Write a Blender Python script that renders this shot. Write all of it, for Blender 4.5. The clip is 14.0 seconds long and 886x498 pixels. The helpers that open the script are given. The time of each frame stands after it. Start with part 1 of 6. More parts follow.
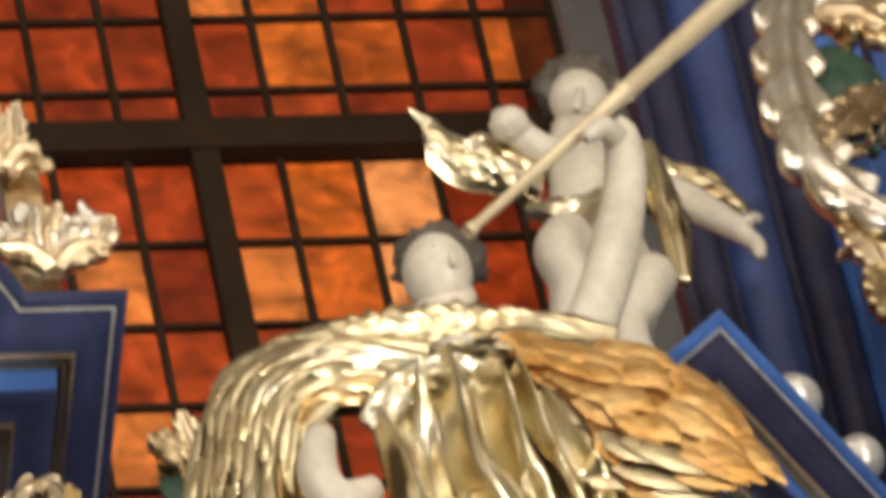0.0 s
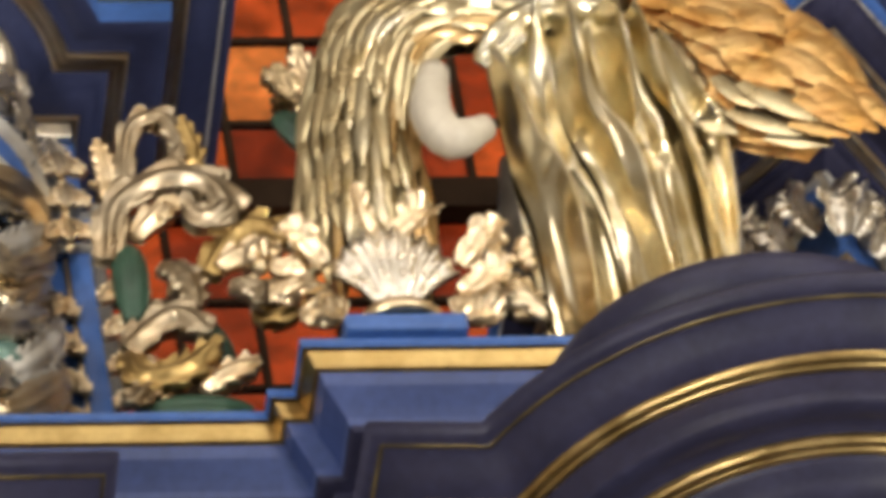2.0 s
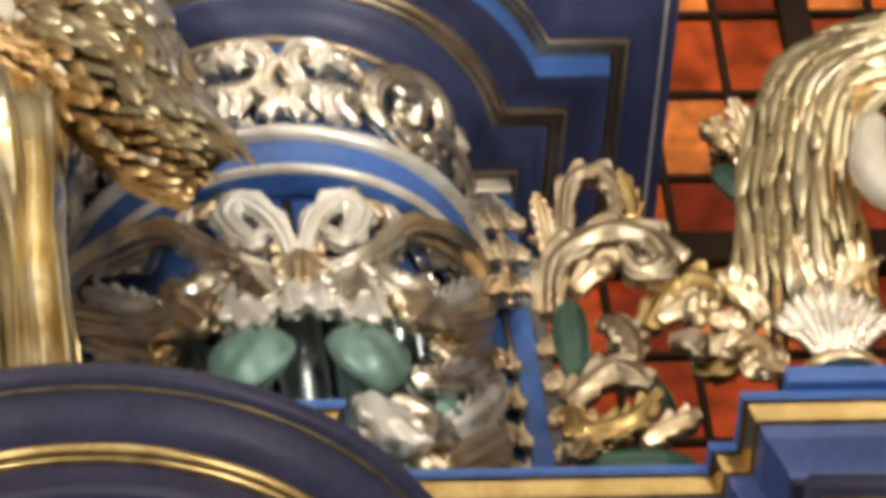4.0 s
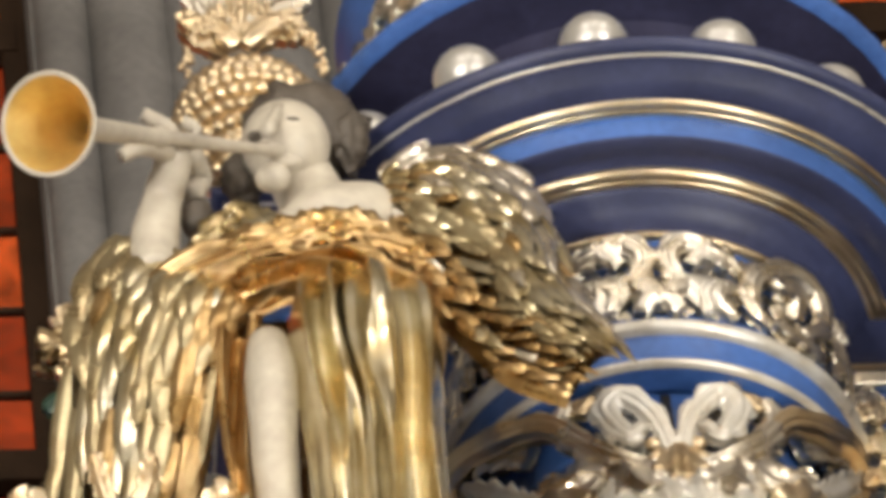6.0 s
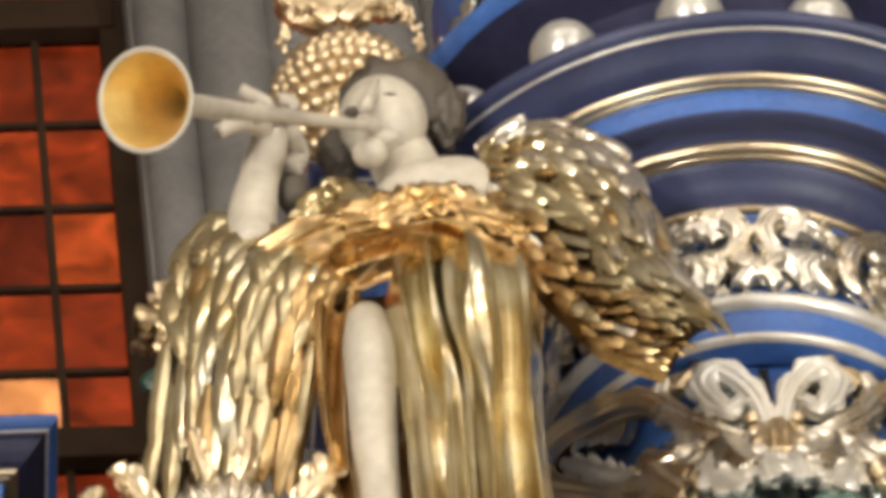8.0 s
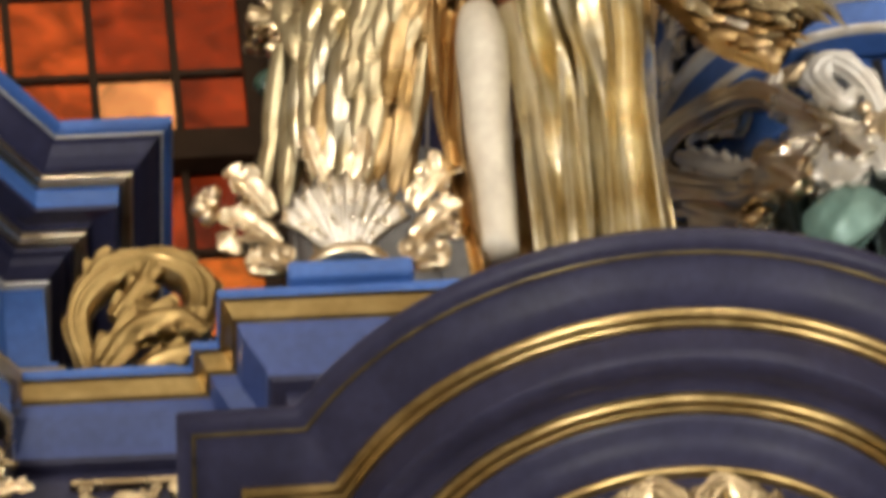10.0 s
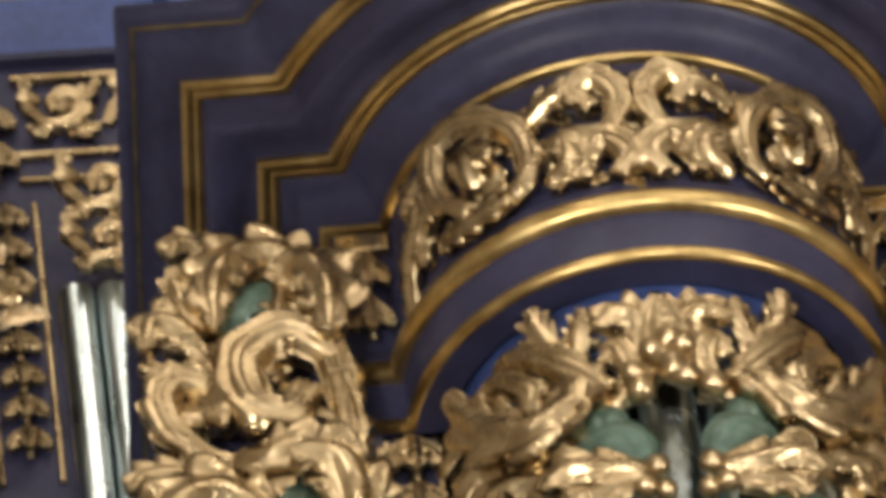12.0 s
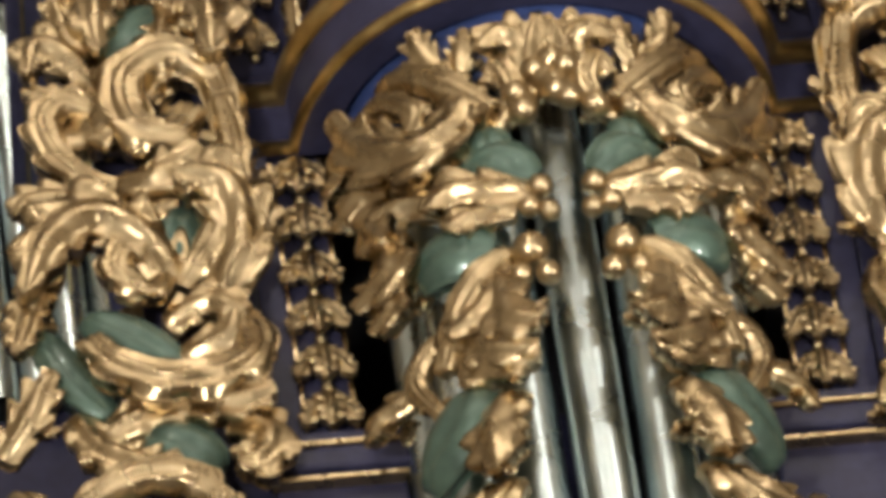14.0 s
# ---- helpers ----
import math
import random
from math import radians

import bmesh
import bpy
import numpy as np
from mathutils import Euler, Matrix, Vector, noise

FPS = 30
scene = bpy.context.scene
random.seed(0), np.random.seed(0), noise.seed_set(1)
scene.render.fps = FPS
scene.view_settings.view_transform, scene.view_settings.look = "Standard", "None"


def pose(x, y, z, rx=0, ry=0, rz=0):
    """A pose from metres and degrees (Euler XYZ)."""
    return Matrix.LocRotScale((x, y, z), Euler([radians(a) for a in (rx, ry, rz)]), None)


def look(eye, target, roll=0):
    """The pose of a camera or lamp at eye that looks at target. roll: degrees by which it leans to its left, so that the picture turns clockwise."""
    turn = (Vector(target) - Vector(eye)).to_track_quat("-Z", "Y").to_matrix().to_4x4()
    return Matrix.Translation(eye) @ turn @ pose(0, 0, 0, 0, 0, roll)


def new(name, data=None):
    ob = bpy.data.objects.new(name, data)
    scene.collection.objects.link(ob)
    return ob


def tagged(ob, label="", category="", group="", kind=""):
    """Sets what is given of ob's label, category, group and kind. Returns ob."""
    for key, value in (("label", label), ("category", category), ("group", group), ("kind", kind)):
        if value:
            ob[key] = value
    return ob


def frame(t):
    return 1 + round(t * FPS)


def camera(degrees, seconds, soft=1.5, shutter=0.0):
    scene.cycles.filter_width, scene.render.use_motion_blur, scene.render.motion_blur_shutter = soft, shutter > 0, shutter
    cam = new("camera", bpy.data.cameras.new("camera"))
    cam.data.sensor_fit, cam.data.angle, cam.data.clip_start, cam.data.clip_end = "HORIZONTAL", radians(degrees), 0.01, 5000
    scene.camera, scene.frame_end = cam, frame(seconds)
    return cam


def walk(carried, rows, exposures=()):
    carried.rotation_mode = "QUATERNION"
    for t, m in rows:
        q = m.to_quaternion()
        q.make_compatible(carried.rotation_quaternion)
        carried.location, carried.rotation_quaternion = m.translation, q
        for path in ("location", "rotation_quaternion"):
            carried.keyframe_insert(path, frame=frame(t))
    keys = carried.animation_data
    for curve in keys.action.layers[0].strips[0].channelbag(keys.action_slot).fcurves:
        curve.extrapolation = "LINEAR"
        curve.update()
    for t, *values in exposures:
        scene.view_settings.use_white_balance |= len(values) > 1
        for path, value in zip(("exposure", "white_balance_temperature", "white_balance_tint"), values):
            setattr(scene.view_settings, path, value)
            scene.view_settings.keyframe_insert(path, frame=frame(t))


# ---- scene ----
EYE = Vector((0.0, 0.0, 1.6))


def aim(yaw, pitch, roll):
    """The camera at its one standing place, turned by yaw, pitch and roll in degrees."""
    return Matrix.Translation(EYE) @ pose(0, 0, 0, 90 + pitch, 0, yaw) @ pose(0, 0, 0, 0, 0, roll)


cam = camera(4.49, 14.0, soft=5.0, shutter=0.5)
PATH = [
    (0, -15.1386, 48.0151, -12.9354),
    (0.5, -15.3291, 47.4225, -12.5934),
    (1, -14.9338, 47.1532, -11.8763),
    (1.5, -14.3131, 46.6012, -11.4545),
    (2, -13.7589, 46.3427, -10.6176),
    (2.5, -12.8727, 46.1978, -10.2584),
    (3, -12.0335, 46.2584, -9.9897),
    (3.5, -11.3221, 46.5006, -9.5416),
    (4, -10.6247, 46.9860, -8.7735),
    (4.2, -10.3756, 47.1897, -9.0457),
    (6.3, -7.8489, 48.3049, -7.2675),
    (6.5, -7.8320, 48.3425, -7.3169),
    (7, -7.7178, 48.3782, -7.1606),
    (7.2, -7.6843, 48.3891, -7.0670),
    (9.3, -6.4600, 47.2118, -6.9914),
    (9.5, -6.3999, 47.0550, -6.9624),
    (10, -6.1295, 46.7134, -7.0832),
    (10.5, -5.6488, 46.1175, -7.0174),
    (11, -5.4572, 45.4466, -7.1918),
    (11.5, -5.6946, 44.9729, -7.5863),
    (12, -6.1814, 44.6063, -8.0335),
    (12.5, -6.6937, 44.1430, -8.4610),
    (13, -6.8755, 43.6288, -8.6003),
    (13.5, -6.7760, 43.2231, -8.7613),
    (14, -6.7122, 43.1210, -8.8247),
]
walk(cam, [(t, aim(yaw, pitch, roll)) for t, yaw, pitch, roll in PATH])

# ---- light ----
world = bpy.data.worlds.new("world")
scene.world = world
world.use_nodes = True
world.node_tree.nodes["Background"].inputs[0].default_value = (0.9, 0.85, 0.8, 1)
world.node_tree.nodes["Background"].inputs[1].default_value = 0.05
scene.view_settings.exposure = -0.25


def lamp(name, kind, eye, target, energy, color, size=0.5, cone=60):
    data = bpy.data.lights.new(name, kind)
    data.energy, data.color = energy, color
    if kind == "AREA":
        data.size = size
    elif kind == "SPOT":
        data.shadow_soft_size, data.spot_size, data.spot_blend = size, radians(cone), 0.9
    else:
        data.shadow_soft_size = size
    ob = new(name, data)
    ob.matrix_world = look(eye, target)
    return ob


WARM = (1.0, 0.955, 0.88)
# Unseen spots, added to keep the upper case brighter.
lamp("unseen_flood", "SPOT", (-5.5, 5.0, 17.0), (2.8, 18.0, 22.6), 4200, WARM, 0.2, 25)
lamp("unseen_flood", "SPOT", (10.5, 5.0, 18.0), (3.8, 18.0, 22.5), 3500, WARM, 0.2, 25)
lamp("flood_panel", "AREA", (-3.2, 6.0, 9.5), (2.8, 17.6, 20.6), 1150, WARM, 1.5)
lamp("flood_panel", "AREA", (12.0, 8.0, 10.0), (3.2, 17.6, 20.6), 1000, WARM, 1.5)
# Unseen spot added to brighten the lower tower's architrave and pipes.
lamp("unseen_flood", "SPOT", (3.4, 5.0, 12.0), (2.6, 16.6, 17.8), 1900, WARM, 0.15, 11)
# Unseen lamps, added to light the vault and give gilding and pipes highlights.
for x, y, z, e in ((2.0, -2.0, 10.0, 500), (-4.0, -4.0, 21.0, 2600), (9.0, -4.0, 21.0, 2600), (-2.5, 5.0, 29.5, 950), (3.5, 3.0, 30.0, 750), (9.5, 5.0, 29.5, 950)):
    lamp("unseen_lamp", "POINT", (x, y, z), (0, 0, 0), e, (1.0, 0.93, 0.84), 0.3)


# ---- materials ----
def material(name, color, rough=0.5, metal=0.0, vary=0.25, scale=6.0, bump=0.1, fine=60.0, color2=None, random_value=0.0, coat=0.0):
    """A surface with two scales of variation in colour and relief, and an optional shift from object to object."""
    m = bpy.data.materials.new(name)
    m.use_nodes = True
    nt = m.node_tree
    n, link = nt.nodes, nt.links.new
    b = n["Principled BSDF"]
    tc = n.new("ShaderNodeTexCoord")
    big = n.new("ShaderNodeTexNoise")
    big.inputs["Scale"].default_value, big.inputs["Detail"].default_value = scale, 5
    link(tc.outputs["Object"], big.inputs["Vector"])
    small = n.new("ShaderNodeTexNoise")
    small.inputs["Scale"].default_value, small.inputs["Detail"].default_value = fine, 3
    link(tc.outputs["Object"], small.inputs["Vector"])
    ramp = n.new("ShaderNodeValToRGB")
    c2 = color2 or tuple(c * (1 - vary) for c in color)
    ramp.color_ramp.elements[0].position, ramp.color_ramp.elements[1].position = 0.35, 0.65
    ramp.color_ramp.elements[0].color, ramp.color_ramp.elements[1].color = (*c2, 1), (*color, 1)
    link(big.outputs["Fac"], ramp.inputs["Fac"])
    mix = n.new("ShaderNodeMix")
    mix.data_type, mix.blend_type = "RGBA", "OVERLAY"
    mix.inputs[0].default_value = 0.25
    link(ramp.outputs["Color"], mix.inputs[6])
    link(small.outputs["Fac"], mix.inputs[7])
    out = mix.outputs[2]
    if random_value:
        info = n.new("ShaderNodeObjectInfo")
        hsv = n.new("ShaderNodeHueSaturation")
        rng = n.new("ShaderNodeMapRange")
        rng.inputs["To Min"].default_value, rng.inputs["To Max"].default_value = 1 - random_value, 1 + random_value
        link(info.outputs["Random"], rng.inputs["Value"])
        link(rng.outputs["Result"], hsv.inputs["Value"])
        link(out, hsv.inputs["Color"])
        out = hsv.outputs["Color"]
    link(out, b.inputs["Base Color"])
    rr = n.new("ShaderNodeMapRange")
    rr.inputs["To Min"].default_value, rr.inputs["To Max"].default_value = max(rough - 0.1, 0.05), min(rough + 0.12, 1)
    link(big.outputs["Fac"], rr.inputs["Value"])
    link(rr.outputs["Result"], b.inputs["Roughness"])
    b.inputs["Metallic"].default_value = metal
    b.inputs["Coat Weight"].default_value = coat
    bp = n.new("ShaderNodeBump")
    bp.inputs["Strength"].default_value, bp.inputs["Distance"].default_value = bump, 0.01
    link(small.outputs["Fac"], bp.inputs["Height"])
    link(bp.outputs["Normal"], b.inputs["Normal"])
    return m


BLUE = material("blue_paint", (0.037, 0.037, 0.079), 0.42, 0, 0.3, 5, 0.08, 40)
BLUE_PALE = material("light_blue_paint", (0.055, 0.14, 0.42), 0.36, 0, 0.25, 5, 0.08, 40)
GOLD = material("gold_leaf", (0.6, 0.475, 0.285), 0.27, 1, 0.25, 14, 0.06, 50, color2=(0.37, 0.275, 0.155))
GOLD_PALE = material("pale_gold_leaf", (0.82, 0.7, 0.5), 0.3, 1, 0.2, 9, 0.05, 50, color2=(0.7, 0.53, 0.31))
SILVER = material("silver_leaf", (0.85, 0.82, 0.75), 0.28, 1, 0.2, 9, 0.05, 50, color2=(0.7, 0.62, 0.48))
GREEN = material("green_glazed_leaf", (0.1, 0.165, 0.13), 0.34, 0.3, 0.35, 8, 0.15, 40, coat=0.3)
IVORY = material("ivory_painted_wood", (0.58, 0.52, 0.42), 0.36, 0, 0.15, 7, 0.06, 30)
HAIR = material("grey_brown_painted_hair", (0.11, 0.09, 0.07), 0.5, 0, 0.3, 20, 0.3, 60)
TIN = material("polished_tin_pipe", (0.68, 0.78, 0.8), 0.27, 1, 0.25, 3, 0.08, 25)
BLUE.node_tree.nodes["Principled BSDF"].inputs["Specular IOR Level"].default_value = 0.32
IVORY.node_tree.nodes["Principled BSDF"].inputs["Specular IOR Level"].default_value = 0.4
# Near black: the shade inside and beneath the towers is put into the colour.
DARK = material("interior_shade", (0.012, 0.012, 0.016), 0.8, 0, 0.2)
STONE = material("grey_stone", (0.2, 0.19, 0.18), 0.8, 0, 0.3, 3, 0.3, 30)
PLASTER = material("cream_plaster", (0.45, 0.4, 0.33), 0.85, 0, 0.15, 1.5, 0.2, 20)
FLOOR = material("grey_flagstone", (0.22, 0.2, 0.18), 0.6, 0, 0.3, 2, 0.2, 20)
IRON = material("dark_window_iron", (0.042, 0.025, 0.015), 0.75, 0.0, 0.3)
IRON.node_tree.nodes["Principled BSDF"].inputs["Specular IOR Level"].default_value = 0.08
TUBE = material("pale_gilt_tube", (0.78, 0.66, 0.44), 0.32, 0.5, 0.15, 6, 0.05, 40)
GREEN_PALE = material("pale_green_leaf", (0.16, 0.27, 0.23), 0.35, 0.2, 0.3, 8, 0.15, 40, coat=0.3)
GREEN_DARK = material("dark_green_leaf", (0.03, 0.08, 0.05), 0.4, 0.1, 0.4, 8, 0.15, 40)
BRONZE_DIM = material("tarnished_gold_leaf", (0.48, 0.41, 0.3), 0.3, 1, 0.3, 9, 0.05, 50, color2=(0.34, 0.26, 0.16))
BRONZE = material("dim_gold_leaf", (0.44, 0.31, 0.125), 0.33, 1, 0.3, 9, 0.05, 50, color2=(0.3, 0.2, 0.075))
BELL = material("bright_gilt_bell", (0.82, 0.58, 0.2), 0.4, 0.7, 0.15, 7, 0.05, 45)
GOLD_ROBE = material("burnished_silvered_robe", (0.82, 0.77, 0.6), 0.2, 1, 0.2, 6, 0.05, 40, color2=(0.6, 0.48, 0.25))
GOLD_AMBER = material("amber_gold_leaf", (0.66, 0.48, 0.25), 0.28, 1, 0.3, 9, 0.08, 45, color2=(0.48, 0.3, 0.11))
AMBER_ROUGH = material("rough_amber_gilding", (0.86, 0.58, 0.26), 0.42, 1, 0.3, 10, 0.9, 22, color2=(0.7, 0.38, 0.11))
GOLD_FEATHER = material("gilt_feathers", (0.7, 0.62, 0.4), 0.29, 1, 0.3, 12, 0.05, 50, color2=(0.56, 0.45, 0.26))
PEARL = material("silvery_pearl", (0.62, 0.6, 0.56), 0.28, 0.6, 0.15, 6, 0.05, 40)

def stained():
    """Orange glass: it lets the daylight behind it through, tinted pane by pane, and cloudy within each pane."""
    m = bpy.data.materials.new("orange_stained_glass")
    m.use_nodes = True
    nt = m.node_tree
    n, link = nt.nodes, nt.links.new
    n.remove(n["Principled BSDF"])
    info = n.new("ShaderNodeObjectInfo")
    ramp = n.new("ShaderNodeValToRGB")
    e = ramp.color_ramp.elements
    e[0].color, e[1].color = (0.44, 0.15, 0.075, 1), (0.98, 0.62, 0.36, 1)
    for pos, col in ((0.22, (0.54, 0.19, 0.09, 1)), (0.45, (0.65, 0.235, 0.105, 1)), (0.65, (0.72, 0.29, 0.12, 1)), (0.85, (0.82, 0.38, 0.13, 1))):
        k = e.new(pos)
        k.color = col
    link(info.outputs["Random"], ramp.inputs["Fac"])
    tc = n.new("ShaderNodeTexCoord")
    noi = n.new("ShaderNodeTexNoise")
    noi.inputs["Scale"].default_value, noi.inputs["Detail"].default_value, noi.inputs["Distortion"].default_value = 8, 7, 0.6
    noi.noise_dimensions = "4D"
    stretch = n.new("ShaderNodeMath")
    stretch.operation = "MULTIPLY"
    stretch.inputs[1].default_value = 50.0
    link(info.outputs["Random"], stretch.inputs[0])
    link(stretch.outputs[0], noi.inputs["W"])
    link(tc.outputs["Object"], noi.inputs["Vector"])
    rng = n.new("ShaderNodeMapRange")
    rng.inputs["From Min"].default_value, rng.inputs["From Max"].default_value = 0.25, 0.75
    rng.inputs["To Min"].default_value, rng.inputs["To Max"].default_value = 0.6, 1.45
    link(noi.outputs["Fac"], rng.inputs["Value"])
    hsv = n.new("ShaderNodeHueSaturation")
    link(rng.outputs["Result"], hsv.inputs["Value"])
    link(ramp.outputs["Color"], hsv.inputs["Color"])
    tr = n.new("ShaderNodeBsdfTransparent")
    link(hsv.outputs["Color"], tr.inputs["Color"])
    gl = n.new("ShaderNodeBsdfGlossy")
    gl.inputs["Roughness"].default_value = 0.2
    mix = n.new("ShaderNodeMixShader")
    mix.inputs[0].default_value = 0.04
    link(tr.outputs[0], mix.inputs[1])
    link(gl.outputs[0], mix.inputs[2])
    link(mix.outputs[0], n["Material Output"].inputs["Surface"])
    return m


GILT_EDGE = material("dull_gilt_line", (0.2, 0.155, 0.07), 0.42, 0.8, 0.35, 14, 0.08, 60, color2=(0.1, 0.08, 0.05))
GILT = material("oil_gilding", (0.68, 0.5, 0.22), 0.32, 1, 0.3, 10, 0.06, 55, color2=(0.44, 0.31, 0.12))
# Silvering with little metal, so the lines' bright light sits in the colour.
SILVER_BAND = material("lit_silvering", (0.72, 0.7, 0.65), 0.3, 0.45, 0.2, 9, 0.06, 50, color2=(0.58, 0.53, 0.44))
# Lighter copy of blue_paint; the upper cornice's stronger light is in its colour.
BLUE_UP = material("lit_upper_blue", (0.037, 0.045, 0.108), 0.4, 0, 0.25, 5, 0.08, 40)
# Middle blue, for faces with light painted in and for the case shafts.
BLUE_MID = material("middle_blue_tone", (0.05, 0.08, 0.235), 0.4, 0, 0.25, 5, 0.08, 40)

GLASS = stained()


def daylight():
    m = bpy.data.materials.new("daylight")
    m.use_nodes = True
    b = m.node_tree.nodes["Principled BSDF"]
    b.inputs["Base Color"].default_value = (0, 0, 0, 1)
    b.inputs["Emission Color"].default_value = (1, 0.93, 0.85, 1)
    b.inputs["Emission Strength"].default_value = 0.93
    return m


DAY = daylight()


# ---- mesh helpers ----
def thing(name, place, label, category, group="", kind=""):
    ob = new(name)
    ob.location = place
    return tagged(ob, label, category, group, kind)


def solid(name, verts, faces, mat, parent=None, label="", smooth=True, place=None):
    """One mesh object, under a thing or a part when that is given; verts in world metres unless a place is given."""
    me = bpy.data.meshes.new(name)
    me.from_pydata([tuple(v) for v in verts], [], faces)
    for m in (mat if isinstance(mat, (list, tuple)) else [mat]):
        me.materials.append(m)
    me.polygons.foreach_set("use_smooth", [smooth] * len(me.polygons))
    me.update()
    ob = new(name, me)
    if parent:
        ob.parent = parent
        base = parent.location.copy() if not parent.parent else parent.location + parent.parent.location
        ob.location = -base if place is None else Vector(place) - base
    elif place is not None:
        ob.location = place
    return tagged(ob, label)


def box_data(x0, x1, y0, y1, z0, z1, c=0.0):
    """A box with its edges cut by c."""
    bm = bmesh.new()
    bmesh.ops.create_cube(bm, size=1)
    for v in bm.verts:
        v.co = Vector(((x0 + x1) / 2 + v.co.x * (x1 - x0), (y0 + y1) / 2 + v.co.y * (y1 - y0), (z0 + z1) / 2 + v.co.z * (z1 - z0)))
    if c:
        bmesh.ops.bevel(bm, geom=bm.edges[:], offset=c, segments=2, affect="EDGES", profile=0.5)
    bm.verts.index_update()
    data = [v.co.copy() for v in bm.verts], [[v.index for v in f.verts] for f in bm.faces]
    bm.free()
    return data


def box(name, x0, x1, y0, y1, z0, z1, mat, parent=None, label="", c=0.004):
    v, f = box_data(x0, x1, y0, y1, z0, z1, c)
    return solid(name, v, f, mat, parent, label, smooth=False)


def grid_faces(rows, cols, close=False, start=0):
    faces = []
    for i in range(rows - 1):
        for j in range(cols if close else cols - 1):
            k = (j + 1) % cols
            faces.append((start + i * cols + j, start + i * cols + k, start + (i + 1) * cols + k, start + (i + 1) * cols + j))
    return faces


def sweep(name, lines, mat, parent, label="", smooth=True):
    """A moulding: a sheet through parallel lines of points."""
    n = len(lines[0])
    return solid(name, [p for line in lines for p in line], grid_faces(len(lines), n), mat, parent, label, smooth)


def round_plan(cx, y0, hw, r0, yc, back, p, z, n=36):
    """The plan of a round-fronted tower, p outside its wall: side, flat, bow, flat, side."""
    r, yf, cy = r0 + p, y0 - p, y0 + yc
    half = math.sqrt(max(r * r - (cy - yf) ** 2, 0))
    a0 = math.atan2(cy - yf, half)
    pts = [(cx - hw - p, y0 + back, z), (cx - hw - p, yf, z)]
    for i in range(n + 1):
        a = math.pi - a0 - (math.pi - 2 * a0) * i / n
        pts.append((cx + r * math.cos(a), cy - r * math.sin(a), z))
    return pts + [(cx + hw + p, yf, z), (cx + hw + p, y0 + back, z)]


def poly_plan(points, p, z):
    """An open line of plan points, moved p towards the front (to the right of its course), with mitred corners."""
    out = []
    pts = [Vector(q) for q in points]
    for i, q in enumerate(pts):
        ds = []
        if i:
            ds.append((q - pts[i - 1]).normalized())
        if i < len(pts) - 1:
            ds.append((pts[i + 1] - q).normalized())
        ns = [Vector((d.y, -d.x)) for d in ds]
        m = sum(ns, Vector((0, 0))).normalized()
        s = p / max(m.dot(ns[0]), 0.2)
        out.append((q.x + m.x * s, q.y + m.y * s, z))
    return out


# outline of the great cornice, (projection, height) from the top of the frieze, with what each run is
CORNICE = [
    ("gilt_bead", GILT, [(0.0, 0.0), (0.016, 0.004), (0.022, 0.012), (0.016, 0.02), (0.01, 0.024)]),
    ("cove", BLUE, [(0.01, 0.024), (0.03, 0.034), (0.055, 0.05), (0.07, 0.07), (0.088, 0.076), (0.098, 0.09)]),
    ("gilt_fillet", GILT, [(0.098, 0.09), (0.108, 0.086), (0.116, 0.09), (0.12, 0.097), (0.124, 0.09), (0.136, 0.089), (0.144, 0.098), (0.145, 0.11)]),
    ("soffit", BLUE, [(0.145, 0.11), (0.165, 0.122), (0.185, 0.118), (0.235, 0.104), (0.244, 0.112)]),
    ("fascia", BLUE, [(0.244, 0.112), (0.246, 0.15), (0.252, 0.19)]),
    ("gilt_fillet", GILT, [(0.252, 0.19), (0.262, 0.186), (0.27, 0.19), (0.273, 0.198), (0.277, 0.192), (0.288, 0.192), (0.296, 0.202), (0.296, 0.208)]),
    ("crown_moulding", BLUE, [(0.296, 0.208), (0.318, 0.216), (0.345, 0.236), (0.37, 0.262), (0.388, 0.272)]),
    ("gilt_line", GILT_EDGE, [(0.388, 0.272), (0.394, 0.271), (0.397, 0.276)]),
    ("top_edge", BLUE, [(0.397, 0.276), (0.412, 0.28), (0.424, 0.29), (0.428, 0.305), (0.422, 0.32), (0.4, 0.33), (0.1, 0.34)]),
]

# ---- the church round it ----
def shell(name, x0, x1, y0, y1, z0, z1, mat, label, category):
    return tagged(box(name, x0, x1, y0, y1, z0, z1, mat, None, "", 0.0), label, category, kind="structure")


# Unseen shell, added to close the room and give the gilding reflections.
shell("floor", -12, 18, -16, 21.6, -0.3, 0.0, FLOOR, "worn grey stone church floor", "floor")
shell("ceiling", -12, 18, -16, 21.6, 32.0, 32.4, PLASTER, "pale plastered church ceiling", "ceiling")
shell("wall_west", -12.4, -12, -16, 21.6, 0, 32, PLASTER, "pale plastered church wall", "wall")
shell("wall_east", 18, 18.4, -16, 21.6, 0, 32, PLASTER, "pale plastered church wall", "wall")
shell("wall_south", -12, 18, -16.4, -16, 0, 32, PLASTER, "pale plastered church wall", "wall")

WY = 21.0
wall = thing("wall_north", (3, WY, 0), "plain stone wall round the stained glass window", "wall", kind="structure")
box("wall_piece", -12, -2.2, WY, WY + 0.6, 0, 32, STONE, wall, c=0)
box("wall_piece", 8.3, 18, WY, WY + 0.6, 0, 32, STONE, wall, c=0)
box("wall_piece", -2.2, 8.3, WY, WY + 0.6, 0, 21.0, STONE, wall, c=0)
box("wall_piece", -2.2, 8.3, WY, WY + 0.6, 29.4, 32, STONE, wall, c=0)
box("wall_piece", 6.2, 8.3, WY, WY + 0.6, 21.0, 29.4, STONE, wall, c=0)
